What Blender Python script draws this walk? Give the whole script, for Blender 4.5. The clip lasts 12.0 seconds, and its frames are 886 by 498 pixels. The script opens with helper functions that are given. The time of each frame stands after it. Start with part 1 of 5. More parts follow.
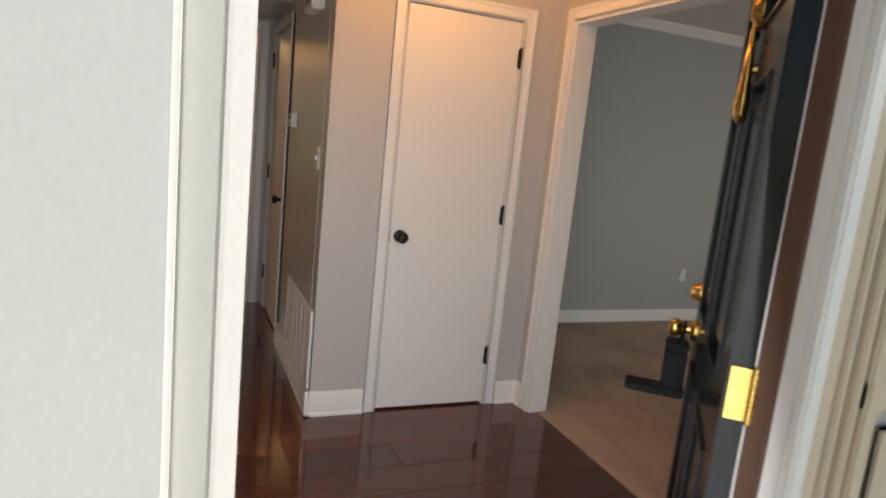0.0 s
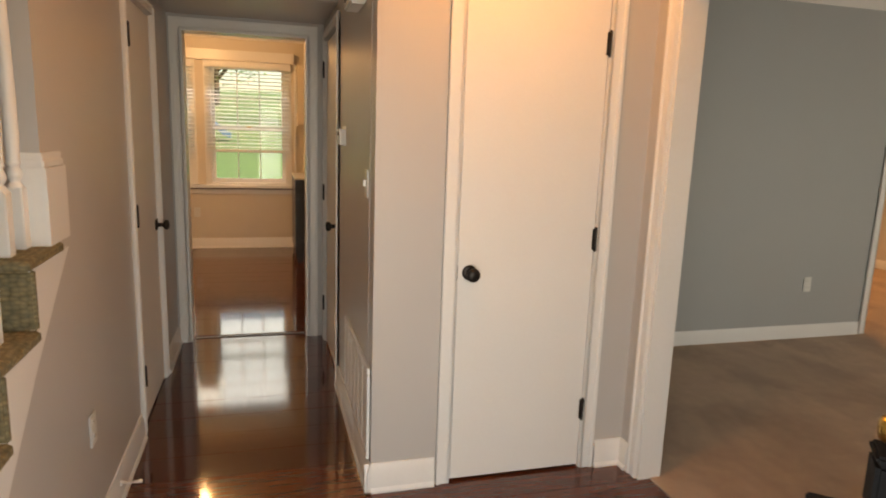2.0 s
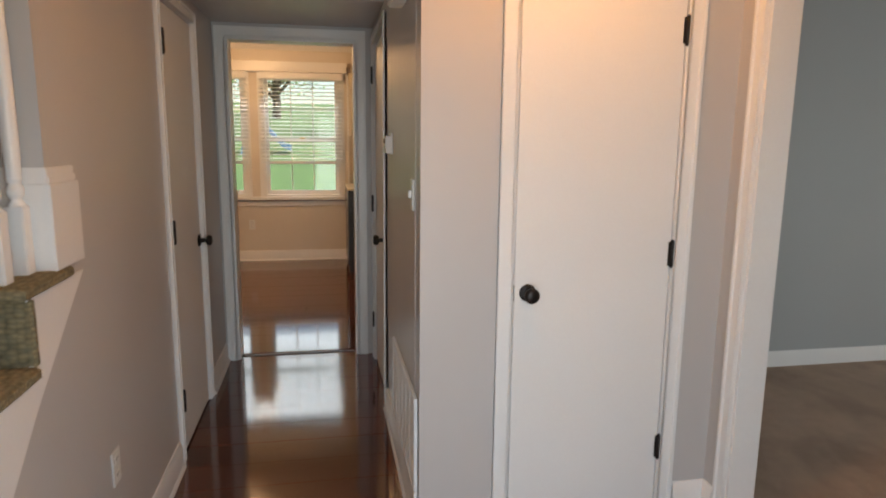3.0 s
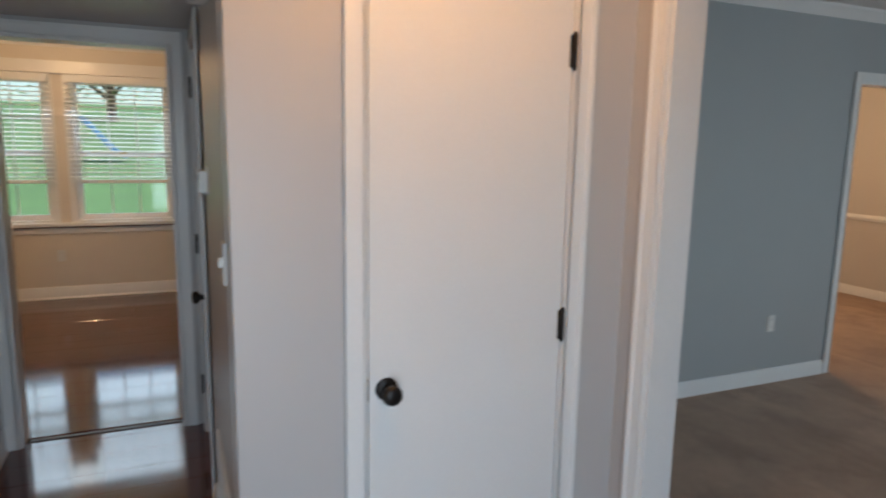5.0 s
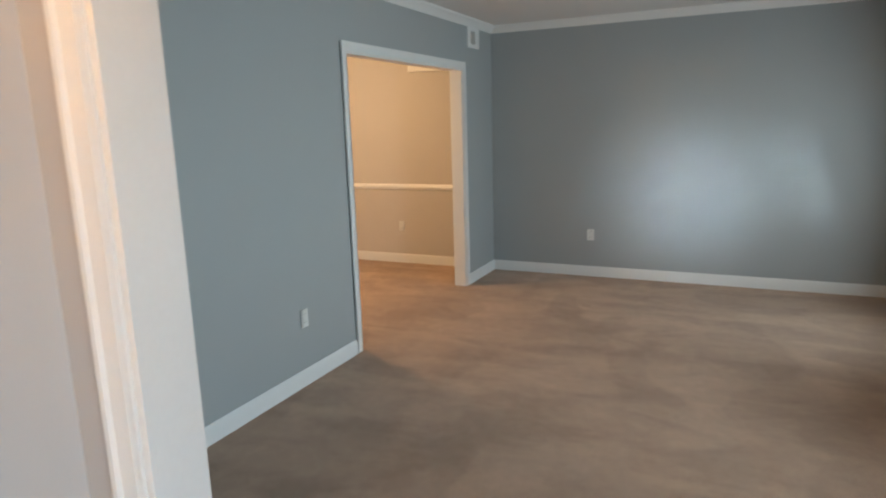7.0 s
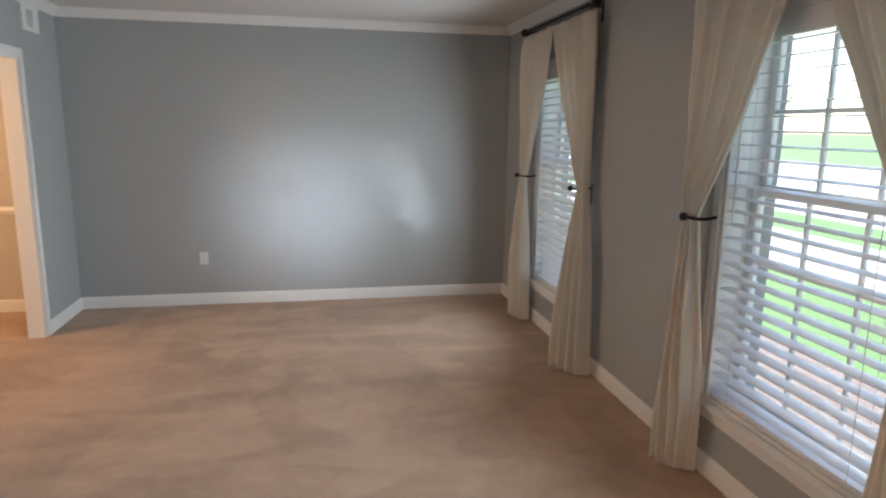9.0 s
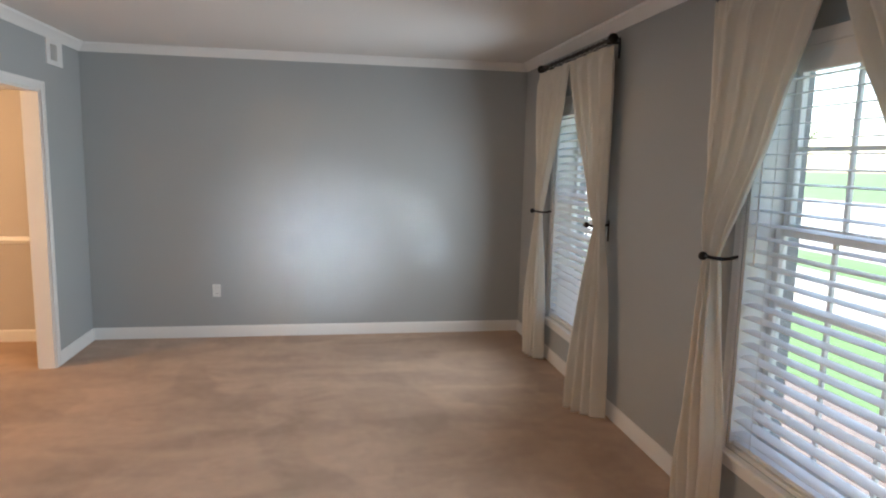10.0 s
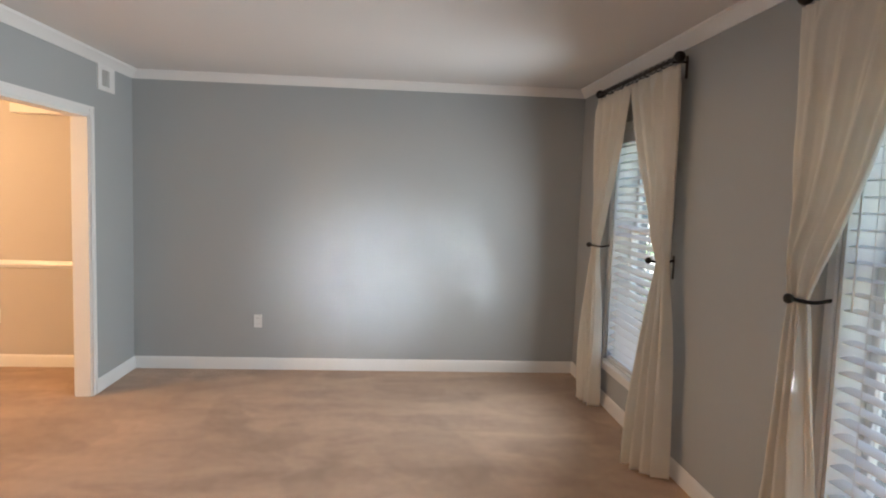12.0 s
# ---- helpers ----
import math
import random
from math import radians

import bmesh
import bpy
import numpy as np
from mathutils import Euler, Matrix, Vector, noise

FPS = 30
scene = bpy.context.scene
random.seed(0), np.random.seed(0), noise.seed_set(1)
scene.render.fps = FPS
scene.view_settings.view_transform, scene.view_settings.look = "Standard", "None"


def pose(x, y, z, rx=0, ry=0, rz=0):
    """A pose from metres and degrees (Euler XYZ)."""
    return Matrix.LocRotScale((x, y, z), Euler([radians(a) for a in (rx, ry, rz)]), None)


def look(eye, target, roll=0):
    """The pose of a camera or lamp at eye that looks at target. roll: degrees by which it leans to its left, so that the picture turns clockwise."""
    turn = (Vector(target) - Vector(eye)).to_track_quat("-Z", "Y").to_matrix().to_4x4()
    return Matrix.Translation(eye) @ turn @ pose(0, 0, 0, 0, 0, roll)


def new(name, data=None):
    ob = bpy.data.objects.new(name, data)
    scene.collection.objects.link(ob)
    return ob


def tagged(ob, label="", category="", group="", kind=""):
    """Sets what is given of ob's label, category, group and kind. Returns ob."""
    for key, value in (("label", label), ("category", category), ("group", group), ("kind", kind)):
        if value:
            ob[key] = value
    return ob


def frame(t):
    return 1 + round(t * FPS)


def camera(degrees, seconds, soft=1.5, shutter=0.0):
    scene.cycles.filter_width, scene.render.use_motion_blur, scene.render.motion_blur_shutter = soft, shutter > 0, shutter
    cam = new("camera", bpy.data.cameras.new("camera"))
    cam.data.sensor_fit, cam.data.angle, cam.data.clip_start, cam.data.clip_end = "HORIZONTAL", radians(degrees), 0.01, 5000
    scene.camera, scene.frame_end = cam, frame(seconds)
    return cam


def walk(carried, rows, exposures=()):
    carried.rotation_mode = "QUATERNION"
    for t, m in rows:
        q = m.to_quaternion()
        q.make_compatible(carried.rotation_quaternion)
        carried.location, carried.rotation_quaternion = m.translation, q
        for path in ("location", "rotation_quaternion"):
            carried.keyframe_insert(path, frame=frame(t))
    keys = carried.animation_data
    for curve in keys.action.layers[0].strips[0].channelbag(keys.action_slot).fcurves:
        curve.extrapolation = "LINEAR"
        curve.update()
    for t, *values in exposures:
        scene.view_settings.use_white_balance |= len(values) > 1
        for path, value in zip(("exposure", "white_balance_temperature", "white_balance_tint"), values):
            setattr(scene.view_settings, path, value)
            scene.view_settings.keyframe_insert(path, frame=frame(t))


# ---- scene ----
cam = camera(69.4, 12.0, soft=1.9, shutter=0.4)
PATH = [
    (0, (-0.619, -2.999, 1.423), (0.143, -1.181, 1.086), 5.8),
    (0.5, (-0.581, -2.834, 1.443), (0.117, -0.993, 1.091), 1.4),
    (1, (-0.469, -2.645, 1.443), (0.183, -0.786, 1.103), 5.7),
    (1.5, (-0.412, -2.512, 1.448), (0.194, -0.641, 1.086), 4.1),
    (2, (-0.407, -2.429, 1.488), (0.129, -0.537, 1.128), 2.0),
    (2.5, (-0.367, -2.355, 1.48), (-0.025, -0.417, 1.125), 2.3),
    (2.7, (-0.327, -2.287, 1.462), (0.009, -0.347, 1.114), 1.3),
    (4.3, (-0.31, -1.745, 1.592), (0.241, 0.152, 1.282), 2.0),
    (4.5, (-0.279, -1.71, 1.593), (0.338, 0.165, 1.275), 2.6),
    (5, (-0.119, -1.603, 1.588), (0.65, 0.216, 1.271), 1.0),
    (5.3, (-0.039, -1.51, 1.546), (0.998, 0.172, 1.235), 1.9),
    (5.5, (0.067, -1.453, 1.543), (1.24, 0.132, 1.205), -0.2),
    (6, (0.231, -1.228, 1.561), (1.837, -0.095, 1.19), 3.2),
    (6.5, (0.335, -1.108, 1.564), (2.056, -0.163, 1.187), 2.3),
    (7, (0.539, -0.972, 1.595), (2.313, -0.136, 1.206), -1.7),
    (8.8, (0.942, -0.568, 1.651), (2.882, -0.845, 1.25), 0.5),
    (9, (0.987, -0.618, 1.632), (2.913, -1.002, 1.255), 0.8),
    (9.5, (1.015, -0.616, 1.629), (2.937, -1.054, 1.29), 1.3),
    (10, (1.053, -0.66, 1.631), (3.006, -0.992, 1.358), 1.3),
    (10.5, (1.086, -0.694, 1.649), (3.045, -1.023, 1.42), 1.8),
    (11, (1.121, -0.753, 1.652), (3.084, -1.07, 1.439), 0.2),
    (11.5, (1.168, -0.788, 1.64), (3.15, -0.981, 1.455), 0.9),
    (12, (1.338, -0.775, 1.591), (3.324, -0.928, 1.419), 1.9),
]
EXPOSURES = [(0, 1.05, 7700, 12), (0.5, 1.08, 8400, 12), (1, 1.22, 12500, 15), (1.5, 1.42, 10800, 14), (2, 1.46, 9200, 13), (2.7, 1.42, 7600, 11), (4.3, 1.2, 6000, 6),
             (5, 1.15, 5900, 4), (5.5, 1.34, 5900, 3), (7, 1.88, 6000, 0), (9, 2.22, 6250, 8), (10.5, 2.34, 6200, 8), (12, 2.52, 6450, 9)]
walk(cam, [(t, look(eye, target, roll)) for t, eye, target, roll in PATH], EXPOSURES)

# ---- world, sun, large lights ----
world = bpy.data.worlds.new("world")
scene.world = world
world.use_nodes = True
wn = world.node_tree
sky = wn.nodes.new("ShaderNodeTexSky")
sky.sky_type = "NISHITA"
sky.sun_disc = False
SUN_DIR = Vector((-0.62, 0.10, -0.72)).normalized()
sky.sun_elevation = math.asin(-SUN_DIR.z)
sky.sun_rotation = math.atan2(-SUN_DIR.x, -SUN_DIR.y)
wn.links.new(sky.outputs["Color"], wn.nodes["Background"].inputs["Color"])
wn.nodes["Background"].inputs["Strength"].default_value = 0.095


def lamp(name, kind, m, energy, colour, **settings):
    data = bpy.data.lights.new(name, kind)
    data.energy, data.color = energy, colour
    if kind == "SUN":
        data.angle = settings["angle"]
    elif kind == "AREA":
        data.spread = settings.get("spread", math.pi)
        data.shape, data.size, data.size_y = "RECTANGLE", settings["size"], settings["size_y"]
    else:
        data.shadow_soft_size = settings["radius"]
    ob = new(name, data)
    ob.matrix_world = m
    return ob


WARM = (1.0, 0.44, 0.11)
SOFTWARM = (1.0, 0.60, 0.30)
DAY = (0.86, 0.94, 1.0)
lamp("sun", "SUN", look((0, 0, 0), SUN_DIR), 2.7, (1.0, 0.97, 0.93), angle=radians(14))
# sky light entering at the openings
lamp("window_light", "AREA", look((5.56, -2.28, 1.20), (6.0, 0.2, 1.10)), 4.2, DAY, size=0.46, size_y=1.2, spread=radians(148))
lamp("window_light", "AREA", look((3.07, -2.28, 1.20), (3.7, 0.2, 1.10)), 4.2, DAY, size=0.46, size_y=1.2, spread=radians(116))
lamp("kitchen_window_light", "AREA", look((-1.10, 5.98, 1.55), (-1.10, 4.6, 0.1)), 3.8, DAY, size=1.9, size_y=1.2, spread=radians(85))
lamp("doorway_light", "AREA", look((-0.10, -2.19, 1.03), (0.42, 0, 0.45)), 6.6, (0.76, 0.87, 1.0), size=0.80, size_y=1.9, spread=radians(138))
# added narrow lamps between the first window's curtains, shaping the end wall's glow and streak
lamp("end_wall_glow_lamp", "AREA", look((3.05, -2.21, 1.10), (6.95, -0.48, 0.86)), 0.52, (0.76, 0.87, 1.0), size=0.16, size_y=0.5, spread=radians(24))
lamp("end_wall_glow_lamp", "AREA", look((3.05, -2.20, 1.30), (6.95, -1.44, 1.05), 24), 0.060, (0.76, 0.87, 1.0), size=0.05, size_y=0.80, spread=radians(7))
# bulbs inside the ceiling lamps
lamp("foyer_bulb", "POINT", pose(0.36, -0.58, 2.40), 7.2, WARM, radius=0.09)
lamp("kitchen_bulb", "POINT", pose(-1.12, 4.05, 2.38), 17, SOFTWARM, radius=0.12)
lamp("dining_bulb", "POINT", pose(5.1, 3.2, 2.0), 20, SOFTWARM, radius=0.12)


# ---- materials ----
def material(name, base, rough=0.5, metal=0.0, vary=0.06, scale=6.0, fine=120.0, bump=0.05, spec=0.5, coat=0.0, random_by="", stretch=(1, 1, 1)):
    """A painted, stained or metal surface with two scales of variation and fine relief."""
    m = bpy.data.materials.new(name)
    m.use_nodes = True
    n, l = m.node_tree.nodes, m.node_tree.links
    b = n["Principled BSDF"]
    tc = n.new("ShaderNodeTexCoord")
    mp = n.new("ShaderNodeMapping")
    mp.inputs["Scale"].default_value = stretch
    l.new(tc.outputs["Object"], mp.inputs["Vector"])
    big, small = n.new("ShaderNodeTexNoise"), n.new("ShaderNodeTexNoise")
    big.inputs["Scale"].default_value, small.inputs["Scale"].default_value = scale, fine
    big.inputs["Detail"].default_value, small.inputs["Detail"].default_value = 4, 3
    l.new(mp.outputs["Vector"], big.inputs["Vector"])
    l.new(mp.outputs["Vector"], small.inputs["Vector"])
    add = n.new("ShaderNodeMath")
    add.operation = "ADD"
    l.new(big.outputs["Fac"], add.inputs[0])
    l.new(small.outputs["Fac"], add.inputs[1])
    src = add.outputs[0]
    if random_by:
        rnd = n.new("ShaderNodeObjectInfo" if random_by == "object" else "ShaderNodeNewGeometry")
        a2 = n.new("ShaderNodeMath")
        a2.operation = "ADD"
        l.new(src, a2.inputs[0])
        l.new(rnd.outputs["Random" if random_by == "object" else "Random Per Island"], a2.inputs[1])
        src = a2.outputs[0]
        top = 1.9
    else:
        top = 1.4
    mr = n.new("ShaderNodeMapRange")
    mr.inputs["From Min"].default_value, mr.inputs["From Max"].default_value = 0.6, top
    mr.inputs["To Min"].default_value, mr.inputs["To Max"].default_value = 1 - vary, 1 + vary
    l.new(src, mr.inputs["Value"])
    mul = n.new("ShaderNodeVectorMath")
    mul.operation = "SCALE"
    mul.inputs[0].default_value = base
    l.new(mr.outputs["Result"], mul.inputs["Scale"])
    l.new(mul.outputs["Vector"], b.inputs["Base Color"])
    rr = n.new("ShaderNodeMapRange")
    rr.inputs["From Min"].default_value, rr.inputs["From Max"].default_value = 0.3, 0.7
    rr.inputs["To Min"].default_value, rr.inputs["To Max"].default_value = rough * 0.88, min(1, rough * 1.14)
    l.new(big.outputs["Fac"], rr.inputs["Value"])
    l.new(rr.outputs["Result"], b.inputs["Roughness"])
    bp = n.new("ShaderNodeBump")
    bp.inputs["Strength"].default_value, bp.inputs["Distance"].default_value = bump, 0.004
    l.new(small.outputs["Fac"], bp.inputs["Height"])
    l.new(bp.outputs["Normal"], b.inputs["Normal"])
    b.inputs["Metallic"].default_value = metal
    b.inputs["Specular IOR Level"].default_value = spec
    b.inputs["Coat Weight"].default_value = coat
    return m


WALL = material("grey_wall_paint", (0.405, 0.425, 0.43), 0.5, vary=0.025, scale=2.2, fine=260, bump=0.06)
HALLWALL = material("pale_grey_hall_paint", (0.55, 0.53, 0.515), 0.38, vary=0.02, scale=2.0, fine=240, bump=0.05)
# the dining room's warm lamplight is partly mixed into this base colour
DINWALL = material("lamplight_tinted_dining_paint", (0.60, 0.56, 0.52), 0.55, vary=0.025, scale=2.0, fine=240, bump=0.05)
CREAMWALL = material("cream_kitchen_paint", (0.72, 0.66, 0.58), 0.5, vary=0.02, bump=0.05)
CEIL = material("ceiling_paint", (0.72, 0.70, 0.68), 0.8, vary=0.02, scale=3, fine=180, bump=0.12)
TRIM = material("white_trim_paint", (0.84, 0.835, 0.82), 0.32, vary=0.02, scale=5, fine=90, bump=0.02)
DOORWHITE = material("white_door_paint", (0.82, 0.81, 0.79), 0.42, vary=0.02, scale=3, fine=150, bump=0.03)
EXTWHITE = material("white_exterior_paint", (0.84, 0.85, 0.85), 0.5, vary=0.03, scale=4, fine=120, bump=0.05)
EXTCREAM = material("cream_exterior_paint", (0.66, 0.57, 0.44), 0.5, vary=0.04, scale=5, fine=120, bump=0.05)
EXTGREY = material("greyed_weatherstrip", (0.62, 0.65, 0.62), 0.6, vary=0.05)
BROWN = material("brown_weatherstrip", (0.12, 0.06, 0.04), 0.7, vary=0.08)
BLACKDOOR = material("black_door_enamel", (0.008, 0.009, 0.010), 0.17, vary=0.2, scale=5, fine=60, bump=0.02, spec=0.2)
BLACKIRON = material("oil_rubbed_bronze", (0.022, 0.018, 0.016), 0.38, metal=0.6, vary=0.2, scale=30, fine=200, bump=0.05)
BRASS = material("polished_brass", (0.62, 0.40, 0.12), 0.28, metal=1.0, vary=0.12, scale=25, fine=140, bump=0.05)
LOCKBOX = material("black_lockbox_plastic", (0.010, 0.011, 0.013), 0.6, vary=0.15, scale=20, bump=0.08, spec=0.15)
PLASTIC = material("white_switch_plastic", (0.80, 0.80, 0.77), 0.35, vary=0.02, bump=0.0)
GREYMETAL = material("grey_grille_inside", (0.10, 0.095, 0.09), 0.6, vary=0.1)
SLAT = material("white_blind_slat", (0.84, 0.85, 0.86), 0.4, vary=0.02, scale=8, bump=0.02)
CORD = material("white_cord", (0.75, 0.75, 0.72), 0.8, vary=0.05)
APPLIANCE = material("black_appliance_enamel", (0.02, 0.02, 0.022), 0.25, vary=0.1)
CABINET = material("cream_cabinet_paint", (0.70, 0.62, 0.50), 0.4, vary=0.03)
COUNTER = material("pale_laminate_counter", (0.62, 0.56, 0.46), 0.35, vary=0.08, scale=30)
BARK = material("tree_bark", (0.10, 0.075, 0.055), 0.9, vary=0.3, scale=6, fine=40, bump=0.6)
LEAF = material("leaf_green", (0.10, 0.19, 0.045), 0.6, vary=0.35, scale=1.5, fine=20, bump=0.1, random_by="island")
GRASS = material("mown_lawn", (0.12, 0.21, 0.07), 0.9, vary=0.25, scale=0.7, fine=18, bump=0.5)
CONCRETE = material("pale_concrete", (0.52, 0.49, 0.43), 0.85, vary=0.1, scale=1.2, fine=60, bump=0.2)
MULCH = material("mulch_bed", (0.20, 0.155, 0.14), 0.95, vary=0.35, scale=9, fine=60, bump=0.8)
ASPHALT = material("asphalt", (0.06, 0.06, 0.06), 0.9, vary=0.15, scale=2, fine=80, bump=0.3)
SIDING = material("house_siding", (0.55, 0.52, 0.47), 0.7, vary=0.06)
ROOF = material("roof_shingle", (0.09, 0.085, 0.08), 0.9, vary=0.2, scale=3, fine=30, bump=0.4)
GLASSDARK = material("far_window_glass", (0.05, 0.06, 0.07), 0.1, vary=0.1)
SLIDE = material("pale_blue_plastic", (0.22, 0.42, 0.72), 0.4, vary=0.05, bump=0.02)
BRICK = material("grey_painted_brick", (0.30, 0.30, 0.30), 0.85, vary=0.12, scale=14, fine=90, bump=0.3)
THRESH = material("dark_threshold_wood", (0.05, 0.022, 0.014), 0.35, vary=0.2, scale=8)


def glass_material():
    m = bpy.data.materials.new("window_glass")
    m.use_nodes = True
    n, l = m.node_tree.nodes, m.node_tree.links
    n.remove(n["Principled BSDF"])
    out = n["Material Output"]
    clear, gloss, mix = n.new("ShaderNodeBsdfTransparent"), n.new("ShaderNodeBsdfGlossy"), n.new("ShaderNodeMixShader")
    lw, pw, ma = n.new("ShaderNodeLayerWeight"), n.new("ShaderNodeMath"), n.new("ShaderNodeMath")
    pw.operation, ma.operation = "POWER", "MULTIPLY_ADD"
    pw.inputs[1].default_value, ma.inputs[1].default_value, ma.inputs[2].default_value = 5.0, 0.9, 0.035
    l.new(lw.outputs["Facing"], pw.inputs[0])
    l.new(pw.outputs[0], ma.inputs[0])
    clear.inputs["Color"].default_value = (0.97, 0.98, 0.97, 1)
    gloss.inputs["Roughness"].default_value = 0.02
    l.new(ma.outputs[0], mix.inputs["Fac"])
    l.new(clear.outputs["BSDF"], mix.inputs[1])
    l.new(gloss.outputs["BSDF"], mix.inputs[2])
    l.new(mix.outputs["Shader"], out.inputs["Surface"])
    return m


GLASS = glass_material()


def wood_floor_material():
    """Dark red-brown stained boards under a glossy worn varnish."""
    m = bpy.data.materials.new("dark_red_floor_board")
    m.use_nodes = True
    n, l = m.node_tree.nodes, m.node_tree.links
    b = n["Principled BSDF"]
    tc, mp, info = n.new("ShaderNodeTexCoord"), n.new("ShaderNodeMapping"), n.new("ShaderNodeObjectInfo")
    mp.inputs["Scale"].default_value = (1.2, 16, 16)
    shift = n.new("ShaderNodeVectorMath")
    shift.operation = "ADD"
    l.new(tc.outputs["Object"], shift.inputs[0])
    l.new(info.outputs["Random"], shift.inputs[1])
    l.new(shift.outputs["Vector"], mp.inputs["Vector"])
    grain, cloud, wavy = n.new("ShaderNodeTexNoise"), n.new("ShaderNodeTexNoise"), n.new("ShaderNodeTexNoise")
    grain.inputs["Scale"].default_value, grain.inputs["Detail"].default_value = 5.0, 8
    cloud.inputs["Scale"].default_value = 2.0
    wavy.inputs["Scale"].default_value, wavy.inputs["Detail"].default_value = 9.0, 2
    l.new(mp.outputs["Vector"], grain.inputs["Vector"])
    l.new(tc.outputs["Object"], cloud.inputs["Vector"])
    l.new(tc.outputs["Object"], wavy.inputs["Vector"])
    ramp = n.new("ShaderNodeValToRGB")
    ramp.color_ramp.elements[0].position, ramp.color_ramp.elements[0].color = 0.2, (0.058, 0.014, 0.006, 1)
    ramp.color_ramp.elements[1].position, ramp.color_ramp.elements[1].color = 0.8, (0.118, 0.028, 0.011, 1)
    l.new(grain.outputs["Fac"], ramp.inputs["Fac"])
    mr = n.new("ShaderNodeMapRange")
    mr.inputs["To Min"].default_value, mr.inputs["To Max"].default_value = 0.75, 1.3
    l.new(info.outputs["Random"], mr.inputs["Value"])
    sc = n.new("ShaderNodeVectorMath")
    sc.operation = "SCALE"
    l.new(ramp.outputs["Color"], sc.inputs[0])
    l.new(mr.outputs["Result"], sc.inputs["Scale"])
    l.new(sc.outputs["Vector"], b.inputs["Base Color"])
    rr = n.new("ShaderNodeMapRange")
    rr.inputs["From Min"].default_value, rr.inputs["From Max"].default_value = 0.3, 0.7
    rr.inputs["To Min"].default_value, rr.inputs["To Max"].default_value = 0.07, 0.13
    l.new(cloud.outputs["Fac"], rr.inputs["Value"])
    l.new(rr.outputs["Result"], b.inputs["Roughness"])
    bp = n.new("ShaderNodeBump")
    bp.inputs["Strength"].default_value, bp.inputs["Distance"].default_value = 0.022, 0.006
    l.new(wavy.outputs["Fac"], bp.inputs["Height"])
    l.new(bp.outputs["Normal"], b.inputs["Normal"])
    b.inputs["Specular IOR Level"].default_value = 0.5
    b.inputs["Coat Weight"].default_value = 0.35
    b.inputs["Coat Roughness"].default_value = 0.06
    return m


FLOORWOOD = wood_floor_material()


